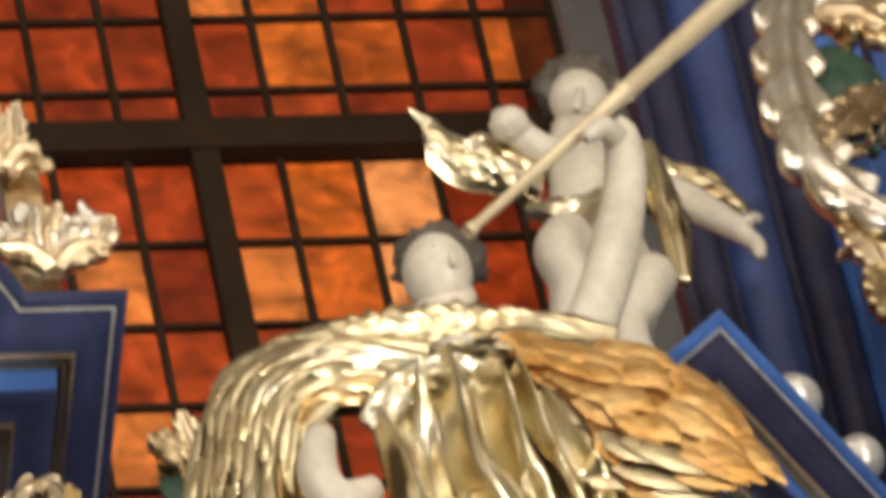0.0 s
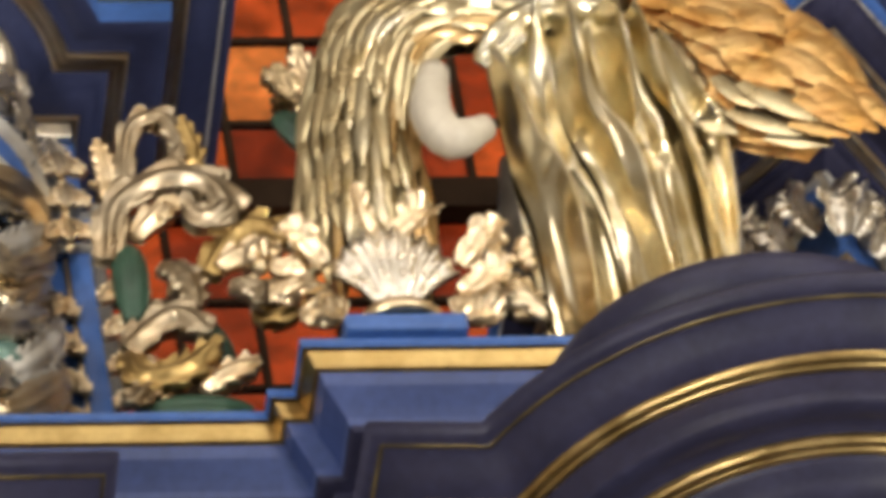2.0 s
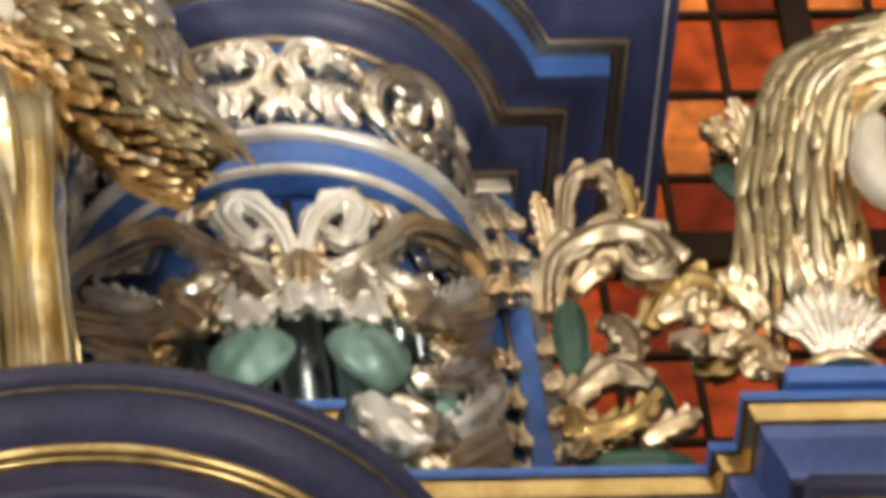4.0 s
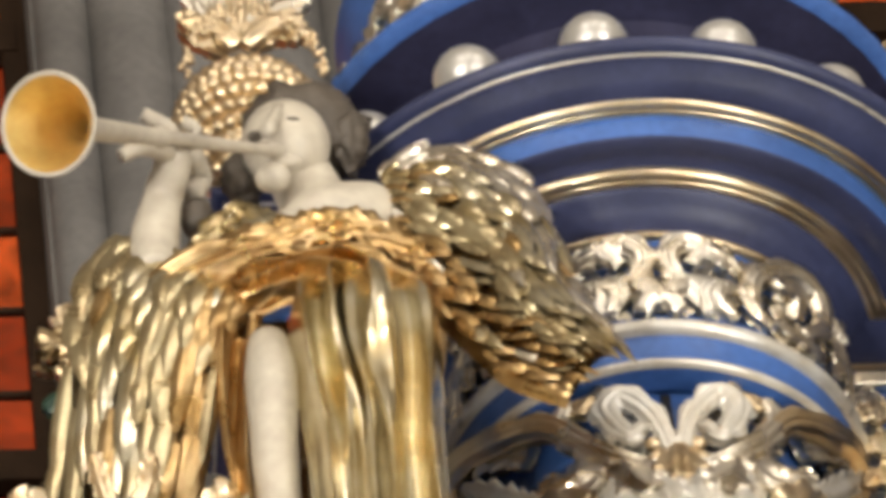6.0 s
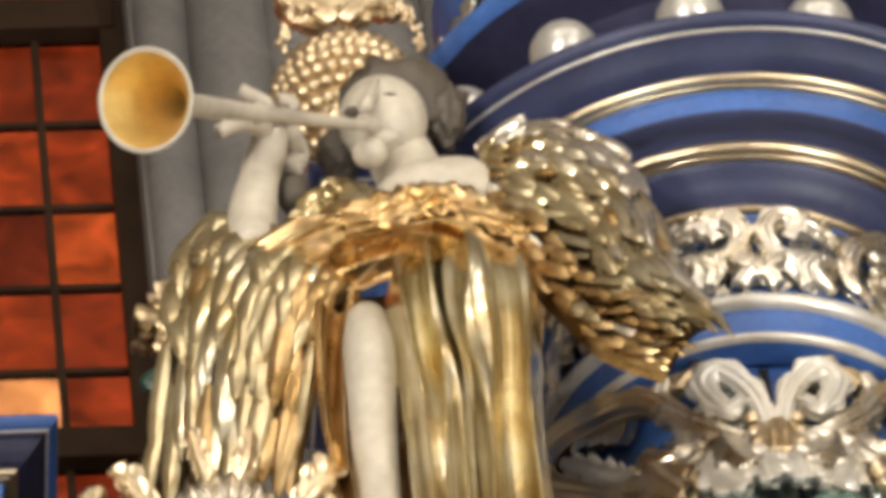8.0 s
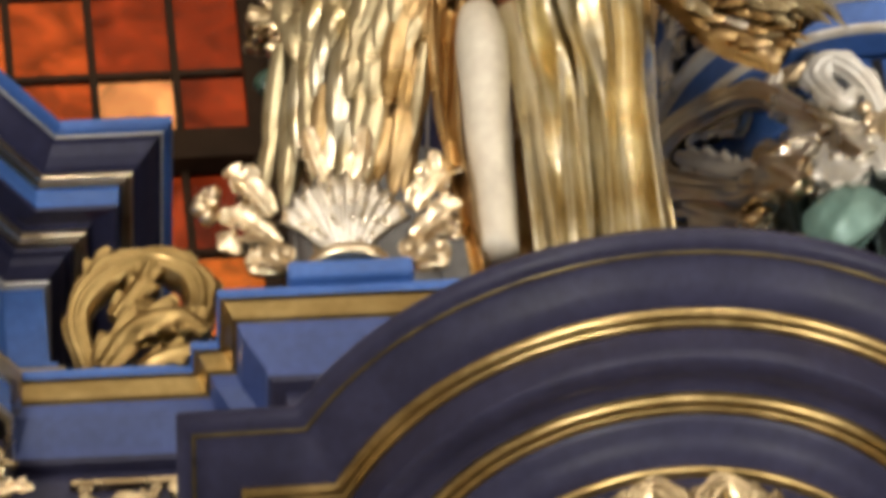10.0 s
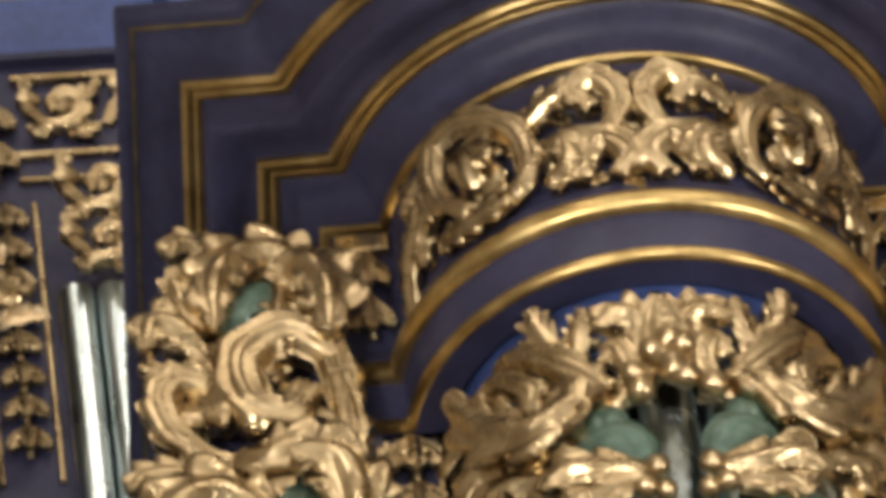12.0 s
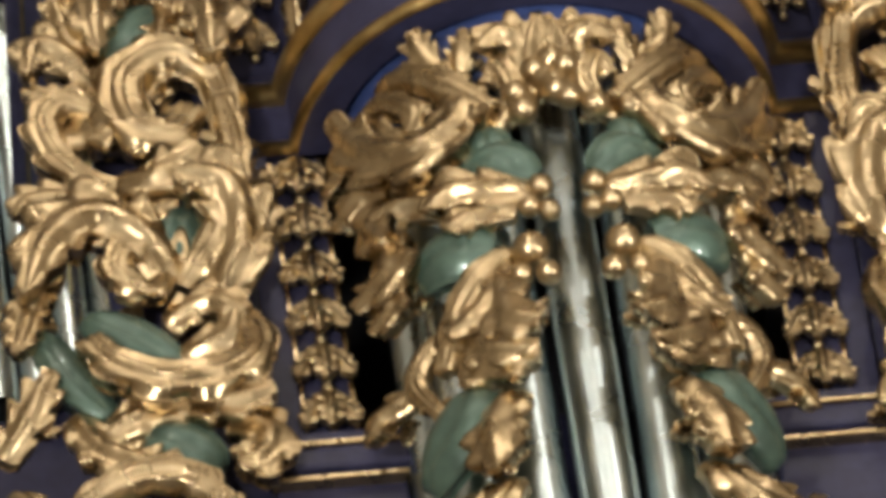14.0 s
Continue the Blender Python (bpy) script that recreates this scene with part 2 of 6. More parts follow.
box("wall_piece", -2.2, -0.27, WY, WY + 0.6, 21.0, 29.4, STONE, wall, c=0)
backdrop = tagged(box("backdrop", -2.6, 8.7, WY + 1.2, WY + 1.25, 20.5, 29.8, DAY, None, "", 0), "dull daylight behind the window", "daylight", kind="structure")

# two leaded windows with a clustered stone pier between them
PITCH, ROW = 0.2226, 0.3465


def leaded_window(name, x_lines, thick_x, z_lines, thick_z):
    w = thing(name, (sum(x_lines) / len(x_lines), WY + 0.1, z_lines[0]), "orange and red stained glass in dark iron glazing bars", "window", kind="structure")
    x0, x1, z0, z1 = x_lines[0], x_lines[-1], z_lines[0], z_lines[-1]
    for x in x_lines:
        t = 0.042 if any(abs(x - q) < 0.05 for q in thick_x) else 0.011
        box("glazing_bar", x - t, x + t, WY + (0.03 if t > 0.02 else 0.07), WY + 0.1, z0, z1, IRON, w, c=0.003)
    for z in z_lines:
        t = 0.06 if any(abs(z - q) < 0.05 for q in thick_z) else 0.011
        box("glazing_bar", x0, x1, WY + (0.02 if t > 0.02 else 0.074), WY + 0.098, z - t, z + t, IRON, w, c=0.003)
    shared = {}
    for a, b in zip(x_lines, x_lines[1:]):
        for c, d in zip(z_lines, z_lines[1:]):
            key = (round(b - a, 3), round(d - c, 3))
            if key not in shared:
                v, f = box_data(-key[0] / 2, key[0] / 2, -0.003, 0.003, -key[1] / 2, key[1] / 2)
                ob = solid("pane", v, f, GLASS, w, smooth=False, place=((a + b) / 2, WY + 0.085, (c + d) / 2))
                shared[key] = ob.data
            else:
                ob = new("pane", shared[key])
                ob.parent = w
                ob.location = Vector(((a + b) / 2, WY + 0.085, (c + d) / 2)) - w.location
    return w


z_rows = [21.02 + 0.3465 * i for i in range(10)] + [24.52, 24.87, 25.22, 25.56, 25.92, 26.34, 26.465, 26.6, 26.93, 27.28, 27.63, 27.98, 28.33]
right_x = [5.06 + 0.225 * i for i in range(-3, 6)]
leaded_window("window_1", [right_x[0] - 0.225] + right_x, [5.06], z_rows, [24.52, 26.34])
left_x = [1.81 - 0.229 * i for i in range(0, 10)][::-1]
leaded_window("window_2", left_x, [1.81], z_rows, [24.52, 26.34])

pier = thing("stone_pier", (3.0, WY - 0.1, 21), "grey clustered stone pier between the windows", "pier", kind="structure")
for i, (x, r) in enumerate([(1.93, 0.08), (2.12, 0.12), (2.33, 0.12), (2.56, 0.12), (2.8, 0.14), (3.1, 0.16), (3.4, 0.14), (3.66, 0.13), (3.9, 0.12), (4.08, 0.09)]):
    pts = [(x + r * math.cos(a), WY - 0.12 - r * math.sin(a), z) for z in (0.0, 24.0, 28.0, 32.0) for a in [math.pi * k / 12 for k in range(13)]]
    solid("shaft", pts, grid_faces(4, 13), STONE, pier)
box("pier_core", 1.84, 4.16, WY - 0.12, WY + 0.6, 0, 32, STONE, pier, c=0)


gallery = thing("gallery", (3, 17, 0), "plain plastered organ gallery on stone piers", "gallery", kind="structure")
box("gallery_deck", -2.0, 8.6, 16.6, 21.0, 15.9, 16.45, PLASTER, gallery, c=0.02)
for x in (-1.2, 3.3, 7.8):
    box("gallery_pier", x - 0.35, x + 0.35, 16.8, 17.5, 0.0, 15.9, STONE, gallery, c=0.05)

# ---- organ case ----
ARCHITRAVE = [
    ("gilt_line", GILT, [(0.0, -0.565), (0.014, -0.563), (0.02, -0.55), (0.014, -0.538)]),
    ("band", BLUE, [(0.014, -0.538), (0.016, -0.452), (0.018, -0.445)]),
    ("gilt_band", GILT, [(0.018, -0.445), (0.034, -0.442), (0.046, -0.424), (0.044, -0.406), (0.03, -0.388), (0.024, -0.385)]),
    ("band", BLUE, [(0.024, -0.385), (0.022, -0.36), (0.0, -0.352)]),
    ("frieze", BLUE, [(0.0, -0.352), (0.0, 0.0)]),
]


def round_tower(name, cx, y0, zf, label, blue=BLUE, gold=GOLD, upper=None, hw=0.622, r0=0.5, yc=0.045, back=1.35, bottom=2.07, squash=0.0, low=1.0):
    """The upper part of a round-fronted organ tower: cornice, frieze, architrave, then stiles at the sides of the open pipe field."""
    t = thing(name, (cx, y0, zf - bottom), label, "organ tower", "organ towers")
    for part_name, mat, prof in ARCHITRAVE + CORNICE:
        # With upper set, shade and light are coloured in: dark undersides, pale fascia.
        if mat is BLUE:
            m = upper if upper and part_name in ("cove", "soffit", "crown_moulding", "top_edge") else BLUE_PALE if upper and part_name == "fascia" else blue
        else:
            m = mat if not upper else SILVER_BAND if part_name in ("gilt_line", "gilt_band") else gold
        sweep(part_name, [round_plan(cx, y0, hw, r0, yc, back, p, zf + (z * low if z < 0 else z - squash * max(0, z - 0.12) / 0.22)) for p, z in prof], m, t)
    # lid, and the inside with its shade put into a near-black colour
    ring = round_plan(cx, y0, hw, r0, yc, back, 0.1, zf + 0.341 - squash)
    solid("lid", ring, [list(range(len(ring)))], blue, t, smooth=False)
    ring = round_plan(cx, y0, hw, r0, yc, back, -0.0, zf - 0.565 * low)
    inner = [(cx + (x - cx) * 0.86, y0 + yc + (y - y0 - yc) * 0.86 if y < y0 + yc else y, z) for x, y, z in ring]
    solid("underside", ring + inner, [(i, i + 1, len(ring) + i + 1, len(ring) + i) for i in range(len(ring) - 1)], blue, t, smooth=False)
    wall_in = [(x, y, zf - 0.36 * low) for x, y, z in inner]
    solid("inner_band", inner + wall_in, grid_faces(2, len(inner)), blue, t)
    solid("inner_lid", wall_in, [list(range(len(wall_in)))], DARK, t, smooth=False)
    arc = [radians(-82 + 164 * i / 40) for i in range(41)]
    rows = [[(cx + q * math.sin(a), y0 + yc - q * math.cos(a), zf + z + 0.565 * (1 - low)) for a in arc] for q, z in ((0.412, -0.5), (0.412, -0.7), (0.405, -0.712), (0.39, -0.712), (0.39, -0.5))]
    # Paler blue: the front light on the lower towers' board is in its colour.
    sweep("shade_board", rows, blue if upper else BLUE_MID, t)
    # A dark strip on the surface, painted as the shaded slot in the board.
    box("slot_strip", cx - 0.012, cx + 0.012, y0 + yc - 0.418, y0 + yc - 0.41, zf - 0.7 + 0.565 * (1 - low), zf - 0.57 * low, DARK, t, "dark strip for the shaded slot down the board", c=0.001)
    for s in (-1, 1):
        xa, xb = cx + s * (hw - 0.055), cx + s * hw
        box("stile", min(xa, xb), max(xa, xb), y0, y0 + back, zf - bottom, zf - 0.565 * low, blue, t, c=0.004)
        xa, xb = cx + s * (hw - 0.055), cx + s * (hw - 0.17)
        box("panel", min(xa, xb), max(xa, xb), y0 + 0.02, y0 + 0.05, zf - bottom, zf - 0.565 * low, blue, t, c=0.002)
        for q in (0.061, 0.165):
            box("gilt_edge", cx + s * (hw - q) - 0.005, cx + s * (hw - q) + 0.005, y0 + 0.008, y0 + 0.022, zf - bottom + 0.5, zf - 0.575 * low, gold, t, c=0.002)
    # Near-black sheet, the shade behind the pipes in its colour.
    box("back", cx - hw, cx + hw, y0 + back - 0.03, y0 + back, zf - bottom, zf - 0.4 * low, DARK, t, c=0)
    return t


tower_m = round_tower("organ_tower", 2.228, 17.0, 18.52, "dark blue round organ tower with gilt mouldings and carved frieze", low=1.04)
tower_r = round_tower("organ_tower", 4.85, 17.0, 18.52, "dark blue round organ tower with gilt mouldings below an angel", low=1.06)
tower_u = round_tower("organ_tower", 3.058, 18.6, 22.13, "bright blue round upper organ tower with pearls on its cornice", BLUE_PALE, GOLD_PALE, upper=BLUE_UP, back=0.5, bottom=1.7, squash=0.047, low=0.82)


def pointed_tower(name, ax, label, left=0.4, right=0.52, drop_by=0.0):
    """A tower on a pointed plan with the same entablature, a quarter smaller."""
    y0, zf, k, yb = 18.79, 21.657, 0.77, 19.6
    zf -= drop_by
    plan = [(ax - left, yb), (ax - left, y0), (ax - 0.36, y0), (ax, y0 - 0.445), (ax + 0.36, y0), (ax + right, y0), (ax + right, yb)]
    t = thing(name, (ax, y0, zf - 1.5), label, "organ tower", "organ towers")
    for part_name, mat, prof in ARCHITRAVE + CORNICE:
        # Downward mouldings take the darker blue, their shade painted in.
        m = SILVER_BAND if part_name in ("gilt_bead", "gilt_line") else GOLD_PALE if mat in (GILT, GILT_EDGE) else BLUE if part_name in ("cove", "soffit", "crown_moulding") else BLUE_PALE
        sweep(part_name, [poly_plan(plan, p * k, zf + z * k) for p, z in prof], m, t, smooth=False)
    ring = poly_plan(plan, 0.1 * k, zf + 0.341 * k)
    solid("lid", ring, [list(range(len(ring)))], BLUE_PALE, t, smooth=False)
    ring = poly_plan(plan, 0, zf - 0.565 * k)
    # The open foot is a near-black sheet, coloured as the shade within.
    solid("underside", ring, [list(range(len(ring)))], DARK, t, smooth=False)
    for s in (-left + 0.03, right - 0.03):
        box("stile", ax + s - 0.03, ax + s + 0.03, y0, yb, zf - 1.23, zf - 0.565 * k, BLUE_PALE, t)
    return t


tower_v = pointed_tower("pointed_tower", 5.47, "bright blue pointed upper organ tower with silvered frieze", 0.4, 0.56, 0.03)
tower_n = pointed_tower("pointed_tower", 0.578, "blue pointed upper organ tower with gilt mouldings", 0.4, 0.46, 0.07)

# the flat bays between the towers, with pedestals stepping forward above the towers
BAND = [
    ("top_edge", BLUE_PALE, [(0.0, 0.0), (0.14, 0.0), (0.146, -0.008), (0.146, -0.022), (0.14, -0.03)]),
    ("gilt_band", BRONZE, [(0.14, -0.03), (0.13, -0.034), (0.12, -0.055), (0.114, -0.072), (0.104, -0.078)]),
    # Paler blue than the fascia: the light on the cove is in its colour.
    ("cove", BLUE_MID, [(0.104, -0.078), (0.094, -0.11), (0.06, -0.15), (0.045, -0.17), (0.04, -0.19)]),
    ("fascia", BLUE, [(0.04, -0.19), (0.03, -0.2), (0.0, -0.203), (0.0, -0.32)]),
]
bay = thing("organ_bay", (2.6, 18.0, 16.45), "blue flat organ bay with gilt cornice and carved frieze", "organ bay")
BZ = 20.43
plan = [(0.2, 18.1), (1.46, 18.1), (1.46, 18.03), (1.52, 18.03), (1.52, 17.87), (2.9, 17.87), (2.9, 18.1), (4.05, 18.1), (4.05, 18.03), (4.11, 18.03), (4.11, 17.87), (6.1, 17.87), (6.1, 18.1), (7.2, 18.1)]
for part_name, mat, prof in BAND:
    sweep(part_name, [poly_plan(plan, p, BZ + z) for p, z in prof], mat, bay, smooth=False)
top = poly_plan(plan, 0, BZ)
solid("top", top + [(7.2, 20.4, BZ), (0.2, 20.4, BZ)], [list(range(len(top) + 2))], BLUE, bay, smooth=False)
box("back_panel", 0.2, 7.2, 18.1, 18.16, 16.45, BZ - 0.32, BLUE, bay, c=0)

# the pointed lower tower at the far side of the bay
low = thing("pointed_tower", (0.6, 17.6, 16.45), "blue pointed lower organ tower with silvered bands", "organ tower", "organ towers")
plan = [(-0.276, 17.906), (0.3, 17.2), (0.876, 17.906), (0.876, 18.1)]
for part_name, mat, prof in ARCHITRAVE:
    sweep(part_name, [poly_plan(plan, p, 20.77 + z) for p, z in prof], SILVER if mat is GILT else BLUE_PALE, low, smooth=False)
ring = poly_plan(plan, 0, 20.77 - 0.565)
# Near-black sheet for the shade under this tower too.
solid("underside", ring, [list(range(len(ring)))], DARK, low, smooth=False)
box("stile", 0.82, 0.87, 17.95, 18.1, 16.45, 20.2, BLUE, low)


# ---- carved work ----
def leaf_data(seed, lobes=4, curl=1.2, cup=0.25, width=0.2, thick=0.03, side=0.0, n=21, m=13, deep=0.55):
    """An acanthus leaf one unit long, base at 0, along x, its face to z: deep lobes, flutes, a cupped section and a curling tip."""
    rnd = random.Random(seed)
    top, low = [], []
    x = z = yy = 0.0
    for i in range(n):
        s = i / (n - 1)
        ang = 0.45 - curl * s ** 1.8
        env = (0.35 + 0.65 * math.sin(math.pi * min(1.0, 0.05 + 0.85 * s))) * (1 - s ** 5)
        ph = (lobes * s) % 1.0
        w = width * max(env, 0.04) * (1 - deep + deep * 1.35 * math.sin(math.pi * min(ph * 0.8 + 0.15, 1.0)))
        for j in range(m):
            q = 2 * j / (m - 1) - 1
            rib = width * (0.11 * math.cos(3 * math.pi * q) * env + 0.1 * math.sin(2 * math.pi * (lobes * s - 0.6 * abs(q))) * abs(q))
            lift = cup * (q * q - 0.3) * w * 1.6 + rib
            px, pz = x + math.sin(ang) * -lift, z + math.cos(ang) * lift
            back = 0.16 * abs(q) * math.sin(math.pi * s) * width / 0.2
            top.append(Vector((px + back, yy + q * w, pz)))
            low.append(Vector((px + back + math.sin(ang) * thick, yy + q * w * 0.92, pz - math.cos(ang) * thick)))
        x += math.cos(ang) / (n - 1)
        z += math.sin(ang) / (n - 1)
        yy += side * math.sin(2.6 * s) / (n - 1)
    faces = grid_faces(n, m) + [tuple(reversed(f)) for f in grid_faces(n, m, start=n * m)]
    k = n * m
    for i in range(n - 1):
        for a in (i * m, i * m + m - 1):
            faces.append((a, a + m, k + a + m, k + a) if a % m == 0 else (a + m, a, k + a, k + a + m))
    for j in range(m - 1):
        faces.append((j + 1, j, k + j, k + j + 1))
        a = (n - 1) * m + j
        faces.append((a, a + 1, k + a + 1, k + a))
    return top + low, faces


def volute_data(turns=1.6, grow=0.16, width=0.3, n=60, m=13, lobed=0, ball=True):
    """A scroll of outer radius one in the x-y plane: a fluted band that thins towards the eye. A lobed one is a leaf curled over into a ring."""
    v = []
    for i in range(n):
        s = i / (n - 1)
        a = 2 * math.pi * turns * s
        r = (1 - s) ** 1.1 * (1 - grow) + grow
        w = width * (1 - 0.6 * s) * (0.35 + 0.65 * min(1.0, 5 * s))
        lob = 0.0
        if lobed:
            ph = (lobed * s) % 1.0
            lob = w * 0.75 * math.sin(math.pi * min(1.0, ph * 0.85 + 0.12)) * (1 - s)
        lift = 0.02 + 0.3 * s
        c = Vector((math.cos(a), math.sin(a), 0))
        for j in range(m):
            q = 2 * j / (m - 1) - 1
            if lobed:
                h = w * (0.55 - 0.5 * q - 0.35 * q * q) + 0.07 * w * math.cos(3 * math.pi * q)
            else:
                h = math.sqrt(max(1 - q * q, 0)) * w * 0.8 + 0.08 * w * math.cos(3 * math.pi * q)
            rr = r - w * 0.5 + q * w * 0.6 + (lob * q if q > 0 else 0)
            v.append(c * rr + Vector((0, 0, lift + h + (lob * 0.5 * q * q if q > 0 else 0))))
    f = [tuple(reversed(q)) for q in grid_faces(n, m)]
    base = len(v)
    for i in range(n):
        for k in (0, m - 1):
            p = v[i * m + k]
            v.append(Vector((p.x * 0.98, p.y * 0.98, p.z - 0.16 - (0.1 if k == 0 else 0.0))))
    for i in range(n - 1):
        f.append((i * m, (i + 1) * m, base + 2 * i + 2, base + 2 * i))
        f.append(((i + 1) * m + m - 1, i * m + m - 1, base + 2 * i + 1, base + 2 * i + 3))
        f.append((base + 2 * i, base + 2 * i + 2, base + 2 * i + 3, base + 2 * i + 1))
    if ball:
        e = len(v)
        eye = grow * 1.3
        for i in range(7):
            for j in range(10):
                b, a = math.pi * i / 6, 2 * math.pi * j / 10
                v.append(Vector((eye * math.sin(b) * math.cos(a), eye * math.sin(b) * math.sin(a), 0.4 + eye * math.cos(b))))
        f += [tuple(reversed(q)) for q in grid_faces(7, 10, True, e)]
    return v, f


def berry_data():
    """One round berry with a slight point."""
    v = []
    for i in range(9):
        for j in range(12):
            b, a = math.pi * i / 8, 2 * math.pi * j / 12
            v.append(Vector((math.sin(b) * math.cos(a), math.sin(b) * math.sin(a), math.cos(b) * (1.0 if i else 1.15))))
    return v, [tuple(reversed(q)) for q in grid_faces(9, 12, True)]


def mesh_of(name, data, mat):
    me = bpy.data.meshes.new(name)
    me.from_pydata([tuple(v) for v in data[0]], [], data[1])
    me.materials.append(mat)
    me.polygons.foreach_set("use_smooth", [True] * len(me.polygons))
    me.update()
    return me


LEAF_FORMS = [
    leaf_data(1, 3, 1.3, 0.5, 0.22, deep=0.55), leaf_data(2, 4, 1.8, 0.55, 0.25, deep=0.5), leaf_data(3, 5, 1.1, 0.4, 0.21, side=0.6, deep=0.6),
    leaf_data(4, 5, 2.0, 0.55, 0.28, deep=0.55), leaf_data(5, 4, 1.5, -0.5, 0.24, side=-0.6, deep=0.55), leaf_data(6, 3, 0.8, 0.6, 0.2, deep=0.5),
]
VOLUTE_FORMS = [volute_data(1.5, 0.16, 0.4), volute_data(1.15, 0.22, 0.62, lobed=6), volute_data(1.9, 0.13, 0.34), volute_data(0.85, 0.3, 0.78, lobed=5, ball=False)]
BERRY = berry_data()
BROAD = leaf_data(9, 2, 0.8, -0.5, 0.42, n=11, deep=0.2)
STOCK = {}


def stock(kind, i, mat):
    key = (kind, i, mat.name)
    if key not in STOCK:
        data = {"leaf": LEAF_FORMS, "volute": VOLUTE_FORMS, "berries": [BERRY], "broad": [BROAD]}[kind][i]
        STOCK[key] = mesh_of(kind, data, mat)
    return STOCK[key]


def fix(parent, name, mesh, m, label=""):
    ob = new(name, mesh)
    ob.parent = parent
    base = parent.location if not parent.parent else parent.location + parent.parent.location
    ob.matrix_basis = Matrix.Translation(-base) @ m
    return tagged(ob, label)


class Field:
    """A surface for carving: u along it, w up it, n out of it. Flat, or bowed round an upright axis."""

    def __init__(self, x, y, z, radius=0.0, turn=0.0):
        self.x, self.y, self.z, self.radius, self.turn = x, y, z, radius, radians(turn)

    def axes(self, u, w, out):
        if self.radius:
            a = u / self.radius
            n = Vector((math.sin(a), -math.cos(a), 0))
            return Vector((self.x, self.y, self.z + w)) + n * (self.radius + out), Vector((math.cos(a), math.sin(a), 0)), Vector((0, 0, 1)), n
        c, s = math.cos(self.turn), math.sin(self.turn)
        r = Vector((c, s, 0))
        n = Vector((s, -c, 0))
        return Vector((self.x, self.y, self.z + w)) + r * u + n * out, r, Vector((0, 0, 1)), n

    def place(self, u, w, out, angle, size, flip=1, tilt=0.0, depth=1.0):
        """Angle in degrees in the surface, from u towards w; tilt lifts the far end out of the surface."""
        p, r, up, n = self.axes(u, w, out)
        a = radians(angle)
        ex = r * math.cos(a) + up * math.sin(a)
        ey = (n.cross(ex)) * flip
        m = Matrix((ex, ey, n)).transposed().to_4x4()
        m = Matrix.Translation(p) @ m @ pose(0, 0, 0, 0, -tilt, 0) @ Matrix.Diagonal((size, size, size * depth, 1))
        return m


def carve_leaf(t, fld, u0, w0, u1, w1, mat, form=0, wide=1.0, out=0.01, tilt=12, name="leaf", flip=1):
    du, dw = u1 - u0, w1 - w0
    size = math.hypot(du, dw)
    m = fld.place(u0, w0, out, math.degrees(math.atan2(dw, du)), size, flip, tilt)
    m = m @ Matrix.Diagonal((1.12, wide, 1, 1))
    return fix(t, name, stock("broad" if form < 0 else "leaf", max(form, 0), mat), m)


def carve_volute(t, fld, u, w, r, mat, start=0, flip=1, form=0, out=0.0, depth=0.8):
    return fix(t, "volute", stock("volute", form, mat), fld.place(u, w, out, start, r, flip, 0, depth))


def carve_berries(t, fld, u, w, size, mat, angle=0, form=0, out=0.02):
    """A hanging bunch of berries, each a part."""
    rnd = random.Random(round(1000 * (u + 7 * w)) + form)
    n = 5 if form else 7
    for k in range(n):
        uu, ww = u + size * rnd.uniform(-0.3, 0.3), w + size * (0.5 - k / n)
        fix(t, "berry", stock("berries", 0, mat), fld.place(uu, ww, out + size * rnd.uniform(0, 0.2), 0, size * rnd.uniform(0.17, 0.23)))


def curve_through(pts, n):
    """n + 1 points on a smooth line through the given ones."""
    q = [Vector(p) for p in pts]
    out = []
    for i in range(n + 1):
        s = i / n * (len(q) - 1)
        a = min(int(s), len(q) - 2)
        f = s - a
        p0, p1, p2, p3 = q[max(a - 1, 0)], q[a], q[a + 1], q[min(a + 2, len(q) - 1)]
        out.append(0.5 * (2 * p1 + (p2 - p0) * f + (2 * p0 - 5 * p1 + 4 * p2 - p3) * f * f + (3 * p1 - p0 - 3 * p2 + p3) * f ** 3))
    return out


